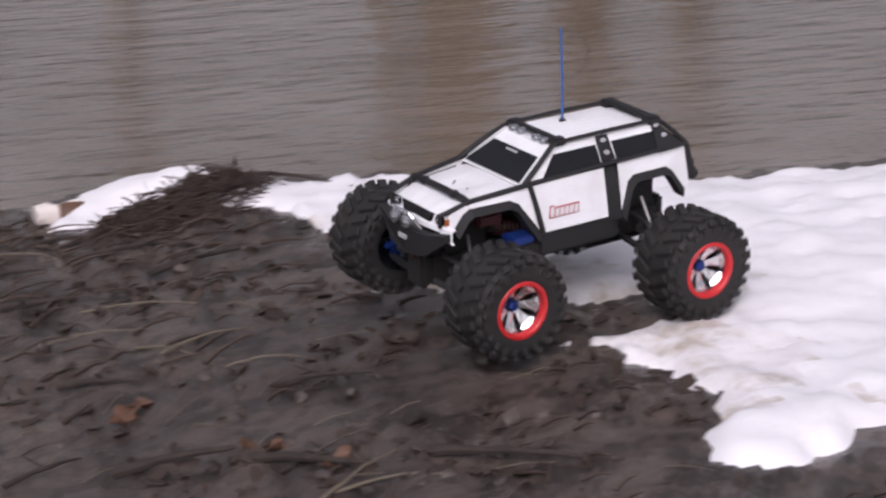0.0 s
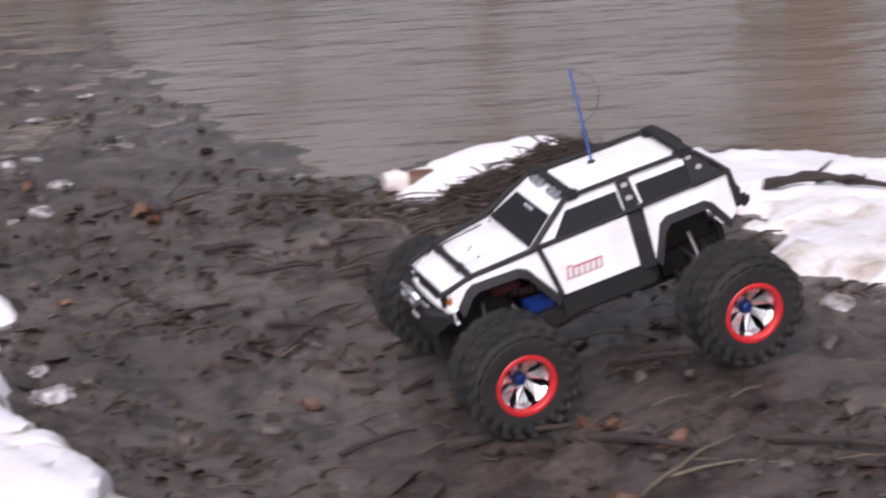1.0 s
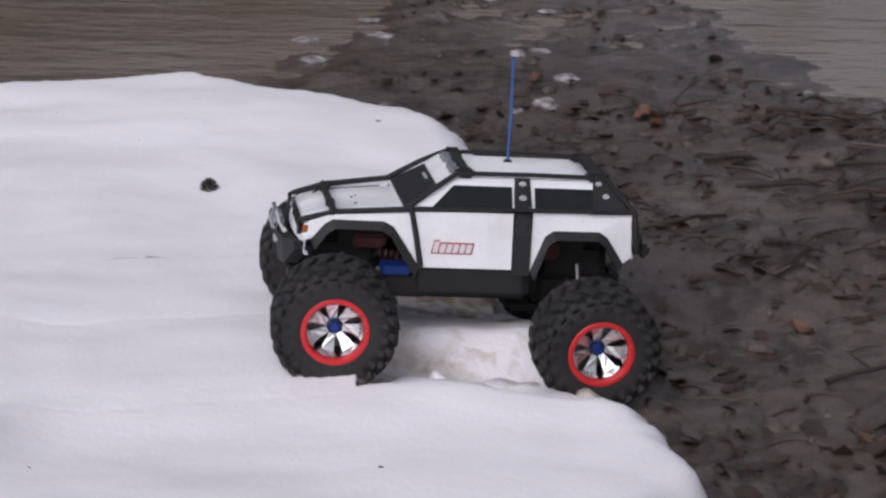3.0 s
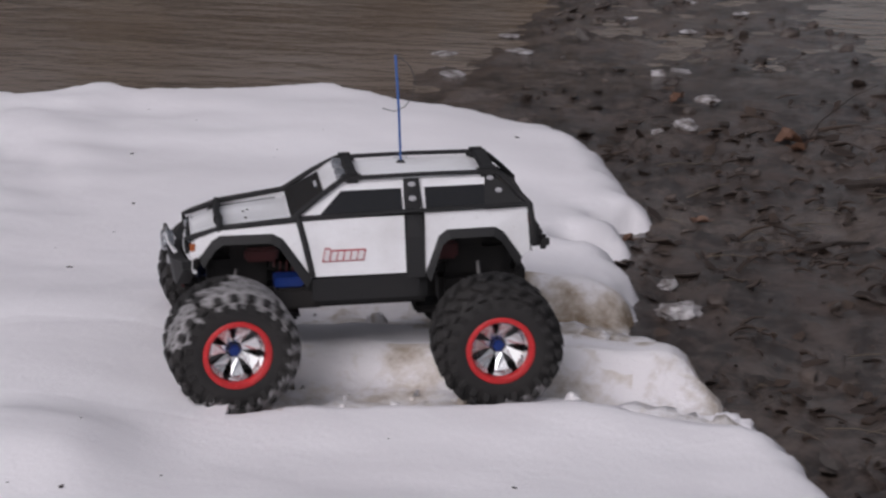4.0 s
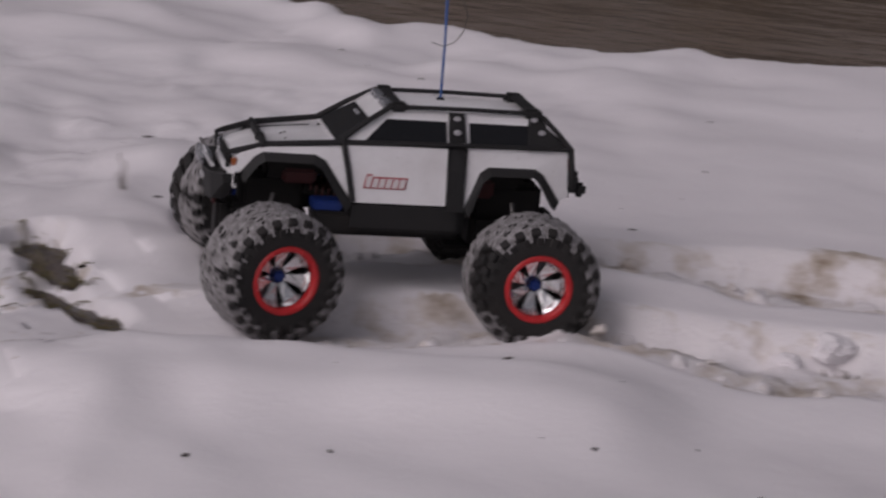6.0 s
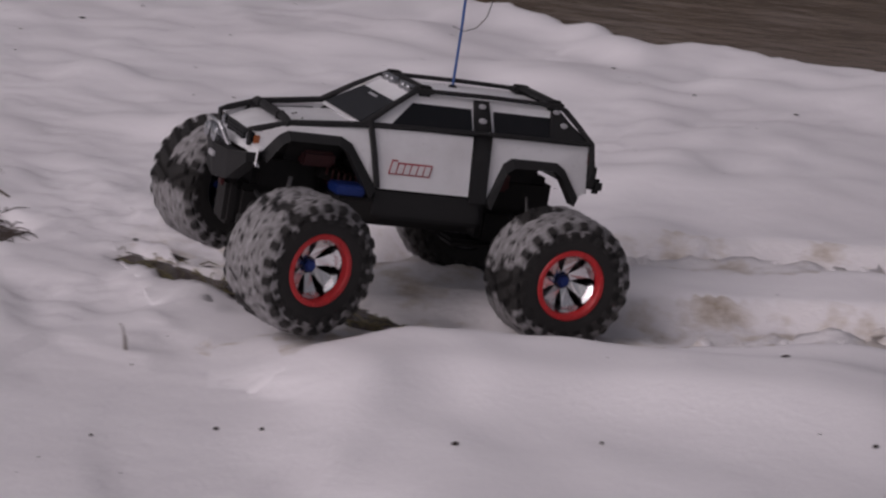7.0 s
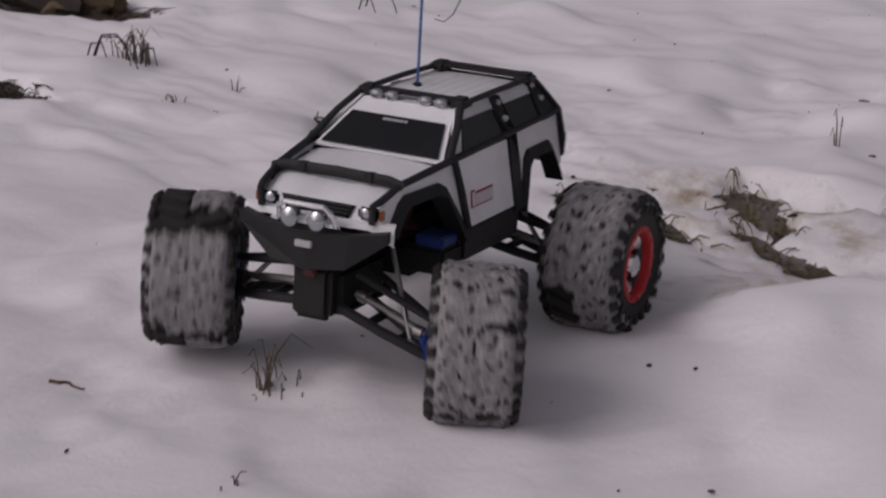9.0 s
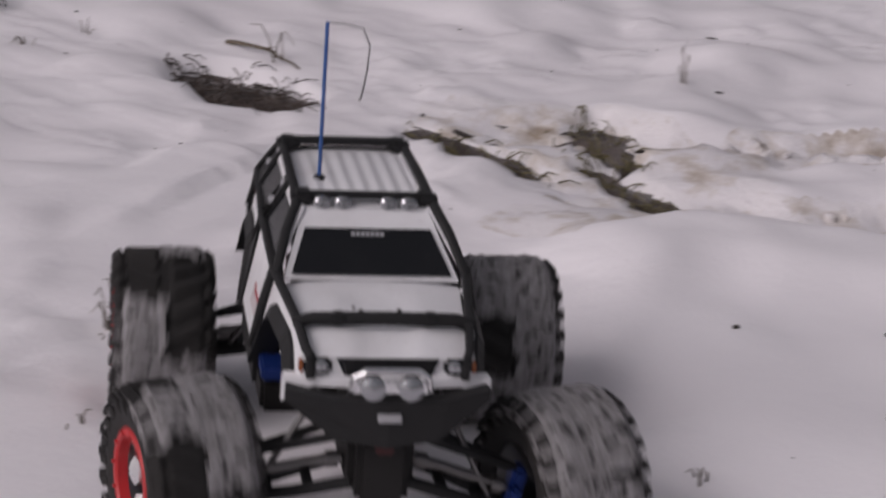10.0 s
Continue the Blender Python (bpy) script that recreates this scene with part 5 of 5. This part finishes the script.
def litter():
    """Small clods, chips and straw bits over the whole mud bank."""
    rnd = random.Random(3)
    bm = bmesh.new()
    for k in range(2400):
        x, y = rnd.uniform(-0.8, 1.5), rnd.uniform(2.5, 6.6)
        if inside(LEFT_EDGE, x, y) > -0.02 or inside(RIGHT_EDGE, x, y) > 0.0 or y > min(lerp(SHORE, x) - 0.05, 6.6):
            continue
        if fbm(x, y, 2.2, 21.0) < rnd.uniform(-0.5, 0.4):
            continue
        z, r = ground_z(x, y), 0.003 + 0.017 * rnd.random() ** 4
        m = Matrix.LocRotScale((x, y, z + r * 0.2), Euler((rnd.uniform(-0.5, 0.5), rnd.uniform(-0.5, 0.5), rnd.uniform(0, 6))), (r * rnd.uniform(0.8, 2.2), r, r * rnd.uniform(0.4, 0.8)))
        g = bmesh.ops.create_icosphere(bm, subdivisions=1, radius=1, matrix=m)
        for v in g["verts"]:
            v.co += Vector((rnd.uniform(-1, 1), rnd.uniform(-1, 1), rnd.uniform(-1, 1))) * r * 0.28
    tagged(part("mud_clods", bm, MUD, None, "", True, 60), "dark wet clods of mud strewn over the bank", "mud", kind="stuff")
    bm = bmesh.new()
    for k in range(3000):
        x, y = rnd.uniform(-0.5, 1.4), rnd.uniform(2.5, 5.2)
        if inside(LEFT_EDGE, x, y) > -0.02 or inside(RIGHT_EDGE, x, y) > 0.02 or y > lerp(SHORE, x) - 0.08:
            continue
        if fbm(x, y, 4.2, 31.0) < rnd.uniform(0.10, 0.45):
            continue
        a, l = rnd.gauss(-0.35, 0.9), rnd.uniform(0.008, 0.05)
        z = ground_z(x, y) + 0.003
        d = Vector((math.cos(a), math.sin(a), 0)) * l
        p = Vector((x, y, z))
        e = p + d
        e.z = ground_z(e.x, e.y) + rnd.uniform(0.002, 0.012)
        tube(bm, [p, p.lerp(e, 0.5) + Vector((0, 0, 0.004)), e], rnd.uniform(0.001, 0.005), 4, 0.0008)
    for k in range(70):
        x, y = rnd.gauss(0.34, 0.24), rnd.uniform(3.75, 4.95)
        if inside(LEFT_EDGE, x, y) > -0.03 or inside(RIGHT_EDGE, x, y) > 0.02 or y > lerp(SHORE, x) - 0.1:
            continue
        a, l = rnd.gauss(-0.25, 0.8), rnd.uniform(0.03, 0.12)
        p = Vector((x, y, ground_z(x, y) + 0.004))
        e = p + Vector((math.cos(a), math.sin(a), 0)) * l
        e.z = ground_z(e.x, e.y) + rnd.uniform(0.002, 0.018)
        tube(bm, [p, p.lerp(e, 0.5) + Vector((0, rnd.uniform(-0.01, 0.01), 0.008)), e], rnd.uniform(0.002, 0.005), 5, 0.0015)
    for k in range(260):
        x, y = rnd.gauss(0.30, 0.26), rnd.gauss(4.45, 0.42)
        if inside(LEFT_EDGE, x, y) > -0.03 or inside(RIGHT_EDGE, x, y) > 0.02 or y > lerp(SHORE, x) - 0.12 or y < 3.3 or fbm(x, y, 3.1, 61.0) < rnd.uniform(-0.15, 0.35):
            continue
        a, l = rnd.gauss(-0.15, 0.55), rnd.uniform(0.02, 0.10)
        p = Vector((x, y, ground_z(x, y) + 0.003))
        e = p + Vector((math.cos(a), math.sin(a), 0)) * l
        e.z = ground_z(e.x, e.y) + rnd.uniform(0.002, 0.022)
        bend = Vector((rnd.uniform(-0.004, 0.004), rnd.uniform(-0.006, 0.006), rnd.uniform(0.001, 0.008)))
        tube(bm, [p, p.lerp(e, 0.35) + bend, p.lerp(e, 0.7) + bend * 0.6, e], rnd.uniform(0.002, 0.006), 5, 0.001)
    for k in range(3600):
        x, y = rnd.uniform(-0.5, 1.4), rnd.uniform(2.5, 5.3)
        if inside(LEFT_EDGE, x, y) > -0.02 or inside(RIGHT_EDGE, x, y) > 0.02 or y > lerp(SHORE, x) - 0.06:
            continue
        if fbm(x, y, 3.4, 51.0) < rnd.uniform(-0.15, 0.5):
            continue
        s = 0.005 + 0.020 * rnd.random() ** 2
        m = Matrix.LocRotScale((x, y, ground_z(x, y) + 0.003), Euler((rnd.gauss(0, 0.35), rnd.gauss(0, 0.35), rnd.uniform(0, 6))), (s * rnd.uniform(0.8, 1.8), s * rnd.uniform(0.5, 1), s))
        rim = [Vector((math.cos(q) * rnd.uniform(0.55, 1), math.sin(q) * rnd.uniform(0.55, 1), rnd.uniform(-0.12, 0.22))) for q in (0, 1.05, 2.1, 3.14, 4.2, 5.25)]
        top = [bm.verts.new(m @ q) for q in rim]
        low = [bm.verts.new(m @ (q - Vector((0, 0, 0.10)))) for q in rim]
        a, b = bm.verts.new(m @ Vector((0, 0, rnd.uniform(0, 0.2)))), bm.verts.new(m @ Vector((0, 0, -0.1)))
        for q in range(6):
            bm.faces.new((top[q], top[q - 5], a))
            bm.faces.new((low[q - 5], low[q], b))
            bm.faces.new((top[q], low[q], low[q - 5], top[q - 5]))
    tagged(part("dead_twigs", bm, BRUSH, None, "", True), "dark rotting twigs and leaf scraps over the mud", "twigs", kind="stuff")
    bm = bmesh.new()
    for k in range(420):
        x, y = rnd.uniform(-0.5, 1.4), rnd.uniform(2.5, 5.2)
        if inside(LEFT_EDGE, x, y) > -0.02 or inside(RIGHT_EDGE, x, y) > 0.02 or y > lerp(SHORE, x) - 0.08:
            continue
        if fbm(x, y, 2.0, 41.0) < rnd.uniform(-0.2, 0.5):
            continue
        a, l = rnd.gauss(-0.3, 0.7), rnd.uniform(0.02, 0.09)
        p = Vector((x, y, ground_z(x, y) + 0.004))
        e = p + Vector((math.cos(a), math.sin(a), 0)) * l
        e.z = ground_z(e.x, e.y) + rnd.uniform(0.004, 0.018)
        tube(bm, [p, p.lerp(e, 0.5) + Vector((0, 0, 0.004)), e], 0.0011, 4, 0.0005)
    tagged(part("straw_bits", bm, STRAW, None, "", True), "bits of pale straw on the mud", "straw", kind="stuff")


litter()


def lump(name, x, y, size, seed, material, label, category, group="", squash=0.6, sink=0.25, rag=0.32):
    bm = bmesh.new()
    bmesh.ops.create_icosphere(bm, subdivisions=4, radius=size)
    for v in bm.verts:
        n = v.co.normalized()
        v.co *= 1 + rag * noise.fractal(n * 1.7 + Vector((seed, 0, 0)), 0.8 if rag < 0.4 else 0.45, 2.0, 6)
        v.co.z *= squash
        v.co.x *= 1.3
    ob = part(name, bm, material, None, "", True, 70)
    ob.matrix_basis = pose(x, y, top_at(x, y) + size * squash * (1 - 2 * sink) * 0.6, 0, 0, seed * 57)
    return tagged(ob, label, category, group)


for i, (x, y, s) in enumerate(((-0.25, 3.68, 0.032), (-0.28, 3.82, 0.018), (-0.34, 4.98, 0.028), (-0.31, 5.2, 0.026), (-0.39, 4.9, 0.014), (-0.44, 5.5, 0.02), (0.90, 3.98, 0.03), (0.88, 3.86, 0.025), (0.98, 3.55, 0.03))):
    lump("snow_chunk", x, y, s * 0.8, i + 0.3, ICE, "small lump of melting snow on the mud", "snow", "snow lumps")
for i, (x, y, s) in enumerate(((-0.92, 5.50, 0.045), (-0.80, 5.78, 0.04), (-0.98, 5.75, 0.035), (-0.42, 6.15, 0.03), (-0.46, 6.6, 0.035), (-0.58, 6.3, 0.025), (-0.3, 6.4, 0.028), (-0.40, 5.62, 0.03), (-0.86, 6.0, 0.03))):
    lump("ice_floe", x, y, s * 0.7, i + 20.7, ICE, "thin flat piece of white ice on the water", "ice", "ice pieces", 0.16, 0.4)

lump("root_stump", -3.55, 3.16, 0.062, 4.4, BARK, "rotten brown root lying in a hollow of the snow", "root", "", 0.55, 0.3)

CRUMBS = []  # dirty lumps that the wheels throw up: object, seconds, final place
for i, (x, y, q, t, m_) in enumerate(((-0.15, 3.20, 0.030, 3.0, SNOW), (-0.19, 3.17, 0.017, 3.0, DIRTY), (-0.36, 3.44, 0.022, 3.3, DIRTY), (-0.44, 3.52, 0.018, 3.5, DIRTY), (-0.53, 3.62, 0.018, 3.7, DIRTY), (-0.78, 3.21, 0.026, 4.0, SNOW), (-0.83, 3.17, 0.014, 4.0, SNOW))):
    crumb = lump("snow_crumb", x, y, q, i + 50.2, m_, "crumbled lump of snow thrown up beside the wheel track", "snow", "snow lumps thrown up", 0.65, 0.5, 0.38)
    CRUMBS.append((crumb, t))

# birch log end and brush pile
bm = bmesh.new()
tube(bm, [(0, 0, 0.0), (0.02, 0.004, 0.003), (0.05, 0.014, -0.002), (0.08, 0.02, 0.004), (0.12, 0.03, 0.0), (0.2, 0.06, -0.01)], 0.026, 16, 0.022)
for v in bm.verts:
    v.co += Vector((0, 1, 1)) * 0.006 * noise.noise(v.co * 55) + Vector((0.008, 0, 0)) * noise.noise(v.co * 80)
log = part("birch_log", bm, BIRCH, None, "", True)
log.matrix_basis = pose(0.39, 5.02, top_at(0.42, 5.03) + 0.018)
tagged(log, "short pale birch log end lying by the shore", "log")
bm = bmesh.new()
lathe(bm, [(0.0255, 0.05), (0.0295, 0.065), (0.0285, 0.10), (0.0235, 0.12)], 16, "X")
body_ = part("bark_band", bm, LEAF, log, "peeling orange-brown bark", True)


def brush_pile():
    rnd = random.Random(11)
    bm = bmesh.new()
    for k in range(1000):
        a = rnd.uniform(0, 6.28)
        r = math.sqrt(rnd.random())
        x, y = 0.67 + 0.19 * r * math.cos(a) + 0.02 * math.sin(a), 4.74 + 0.17 * r * math.sin(a) + 0.10 * r * math.cos(a)
        z = top_at(x, y) + 0.055 * (1 - r * r) * rnd.random()
        d = Vector((rnd.gauss(0.4, 0.8), rnd.gauss(0.1, 0.6), rnd.gauss(0.05, 0.35))).normalized() * rnd.uniform(0.03, 0.12)
        p = Vector((x, y, z))
        c = d.cross(Vector((0, 0, 1))) * rnd.uniform(-0.4, 0.4) + Vector((0, 0, rnd.uniform(0, 0.014)))
        tube(bm, [p - d * 0.5, p - d * 0.2 + c * 0.8, p + d * 0.2 + c, p + d * 0.5], rnd.uniform(0.0010, 0.0026), 4, 0.0007)
    tagged(part("brush_pile", bm, BRUSH, None, "", True), "tangled pile of dark dead brush at the snow's edge", "brush", kind="stuff")


brush_pile()


def tuft(x, y, n, height, spread, seed, material, label, name="grass_tuft", lean=0.5):
    rnd = random.Random(seed)
    bm = bmesh.new()
    for k in range(n):
        a = rnd.uniform(0, 6.28)
        b = Vector((rnd.gauss(0, spread * 0.3), rnd.gauss(0, spread * 0.3), -0.004))
        h = height * rnd.uniform(0.4, 1.0)
        d = Vector((math.cos(a), math.sin(a), 0)) * h * rnd.uniform(0.1, lean)
        pts = [b, b + d * 0.3 + Vector((0, 0, h * 0.6)), b + d * 0.8 + Vector((0, 0, h * 0.95)), b + d * 1.5 + Vector((0, 0, h * rnd.uniform(0.5, 1.0)))]
        tube(bm, pts, 0.0014, 4, 0.0005)
    ob = part(name, bm, material, None, "", True)
    ob.location = (x, y, top_at(x, y))
    return tagged(ob, label, "grass", "grass tufts", kind="stuff")


TUFT = "tuft of dry brown grass poking through the snow"
for i, (x, y, n, h, s) in enumerate(((-3.076, 2.872, 34, 0.065, 0.06), (-1.836, 1.962, 9, 0.085, 0.02), (-1.822, 1.972, 12, 0.03, 0.05), (-2.83, 2.73, 9, 0.02, 0.04), (-1.655, 1.735, 4, 0.02, 0.03), (-2.49, 2.96, 3, 0.07, 0.02), (-1.82, 2.46, 2, 0.045, 0.01), (-1.13, 2.05, 4, 0.035, 0.015), (-1.05, 2.27, 4, 0.035, 0.02),
                                       (-1.92, 3.24, 3, 0.07, 0.01), (-0.76, 3.16, 8, 0.022, 0.04), (-2.83, 2.88, 3, 0.04, 0.02), (-1.83, 1.955, 10, 0.012, 0.05))):
    tuft(x, y, n, h, s, i, STRAW, TUFT)
tuft(0.03, 2.70, 60, 0.05, 0.12, 90, GRASS, "tuft of green-brown grass at the edge of the snow", "grass_tuft", 0.9)
tuft(-1.90, 2.95, 10, 0.024, 0.12, 91, GRASS, "flattened green-brown grass in a bare hollow", "grass_tuft", 1.6)


def arched_twig(x, y, seed):
    rnd = random.Random(seed)
    bm = bmesh.new()
    for k in range(2):
        w, h = rnd.uniform(0.04, 0.06) * (1 - 0.5 * k), rnd.uniform(0.03, 0.045) * (1 - 0.4 * k)
        o = rnd.uniform(-0.03, 0.03)
        tube(bm, [(o - w, o, -0.005), (o - w * 0.6, o, h * 0.9), (o, o + 0.01, h), (o + w * 0.7, o, h * 0.6), (o + w, o, 0.0)], 0.0018, 5, 0.001)
    ob = part("arched_twig", bm, TWIG, None, "", True)
    ob.location = (x, y, top_at(x, y))
    return tagged(ob, "thin dark bent twig arching out of the snow", "twig")


arched_twig(-3.13, 3.505, 1)
arched_twig(-3.06, 2.86, 2)
arched_twig(-3.10, 2.855, 3)


def matted(name, spots, material, label, seed, n, size):
    """Flattened grass over the bare hollows."""
    rnd = random.Random(seed)
    bm = bmesh.new()
    for k in range(n):
        cx, cy, rx, ry, rz = spots[k % len(spots)]
        a, r = rnd.uniform(0, 6.28), math.sqrt(rnd.random()) * 1.15
        u, v = rx * r * math.cos(a), ry * r * math.sin(a)
        q = radians(rz)
        x, y = cx + u * math.cos(q) - v * math.sin(q), cy + u * math.sin(q) + v * math.cos(q)
        d = Vector((math.cos(q), math.sin(q), 0)).lerp(Vector((rnd.uniform(-1, 1), rnd.uniform(-1, 1), 0)), 0.45) * rnd.uniform(0.5, 1) * size
        p = Vector((x, y, top_at(x, y) + 0.002))
        e = p + d
        e.z = min(top_at(e.x, e.y) + rnd.uniform(0.001, 0.006), p.z + 0.012)
        tube(bm, [p, p.lerp(e, 0.5) + Vector((0, 0, rnd.uniform(0.002, 0.008))), e], 0.0013, 4, 0.0006)
    tagged(part(name, bm, material, None, "", True), label, "grass", kind="stuff")


matted("matted_grass", ((-1.96, 2.785, 0.14, 0.036, -12), (-1.73, 2.815, 0.12, 0.028, -25), (-1.87, 2.965, 0.12, 0.036, -38)), GRASS, "flattened green-brown grass in a bare hollow of the snow", 1, 210, 0.045)
matted("dead_grass", ((-2.45, 2.82, 0.16, 0.07, -15), (-3.62, 3.10, 0.22, 0.10, 25), (-3.12, 2.62, 0.13, 0.035, -15)), BRUSH, "dark brown dead grass and soil in a hollow", 2, 700, 0.05)


def specks():
    rnd = random.Random(9)
    bm = bmesh.new()
    for k in range(150):
        x, y = rnd.uniform(-3.6, -0.3), rnd.uniform(1.6, 4.7)
        if inside(LEFT_EDGE, x, y) < 0.1:
            continue
        r = 0.0010 + 0.0028 * rnd.random() ** 4
        m = Matrix.LocRotScale((x, y, top_at(x, y) + r * 0.4), Euler((0, 0, rnd.uniform(0, 6))), (r * rnd.uniform(1, 3.5), r, r * 0.7))
        bmesh.ops.create_icosphere(bm, subdivisions=1, radius=1, matrix=m)
    for x, y in ((-1.58, 2.32), (-1.53, 2.34), (-1.336, 2.10), (-1.17, 2.49), (-0.90, 2.63), (-1.67, 4.22), (-3.17, 3.70), (-1.2, 3.9)):
        m = Matrix.LocRotScale((x, y, top_at(x, y) + 0.002), Euler((0, 0, x * 9)), (0.0048, 0.0026, 0.002))
        bmesh.ops.create_icosphere(bm, subdivisions=1, radius=1, matrix=m)
    tagged(part("bark_specks", bm, TWIG, None, "", True), "tiny dark specks of bark on the snow", "specks", kind="stuff")


specks()
bm = bmesh.new()  # pine cone
for k in range(26):
    a, h = k * 2.4, 0.001 + k * 0.0009
    r = 0.016 * math.sin(math.pi * min(0.98, 0.25 + k / 34))
    block(bm, (0, 0, 0), (0.011, 0.009, 0.003), 0.001, Matrix.Translation((r * math.cos(a), r * math.sin(a), h)) @ Matrix.Rotation(a, 4, "Z") @ Matrix.Rotation(-0.7, 4, "Y"), 1)
cone = part("pine_cone", bm, TWIG)
cone.scale = (0.8, 0.8, 0.9)
cone.location = (-0.85, 3.995, top_at(-0.85, 3.995) - 0.003)
tagged(cone, "small dark pine cone standing on the snow", "pine cone")
stick(-1.998, 1.797, -1.968, 1.818, 0.0028, 99, LEAF, "narrow curled brown leaf stalk lying on the snow", 0.004, "leaf_stalk")
bm = bmesh.new()  # bent bare stem over the shore
tube(bm, [(0, 0, 0), (0.03, 0, 0.05), (0.09, 0.01, 0.10), (0.14, 0.02, 0.125)], 0.0022, 5, 0.0008)
stem = part("bare_stem", bm, TWIG, None, "", True)
stem.location = (-0.09, 4.86, top_at(-0.09, 4.86) - 0.004)
tagged(stem, "thin bare stem rising from the mud at the shore", "stem")


# ---- what moves ----
def motions():
    walk(truck, [(k * 0.1, truck_at(k * 0.1)) for k in range(101)])
    for key, w in WHEELS.items():
        walk(w, [(k * 0.1, wheel_local(*key, k * 0.1, SPIN[key][k])) for k in range(101)])
    for (sx, sy), arms in ARMS.items():
        rows = []
        for k in range(41):
            swing = math.degrees(math.atan(lerp(HEAVE[(sx, sy)], k * 0.25) / 0.098)) * sy
            rows.append((k * 0.25, pose(0, sy * 0.028, 0.095, swing) @ pose(0, -sy * 0.028, -0.095)))
        for arm in arms:
            walk(arm, rows)
    for ob, t, drop, rx, ry in SLABS:
        at = pose(*ob.location)
        down = pose(ob.location.x, ob.location.y, drop, rx, ry, 0)
        rows = [(0.0, at)] + [(q, at) for q in (t - 0.4, t - 0.3, t - 0.2)] + [(t, down), (t + 0.1, down), (t + 0.2, down), (10.0, down)]
        walk(ob, rows)
    for ob, t in CRUMBS:
        up = ob.matrix_basis.copy()
        down = Matrix.Translation((0, 0, -0.09)) @ up
        walk(ob, [(0.0, down), (t - 0.3, down), (t - 0.2, down), (t, up), (t + 0.1, up), (10.0, up)])
    for ob, key, k0 in PADS:
        rows = []
        for k in range(101):
            q = max(k, k0)
            m = truck_at(q * 0.1) @ wheel_local(*key, q * 0.1, SPIN[key][q])
            if k < k0:
                m = Matrix.Translation((0, 0, -0.035)) @ m
            if k == 0 or k >= k0 - 5:
                rows.append((k * 0.1, m))
        walk(ob, rows)


motions()
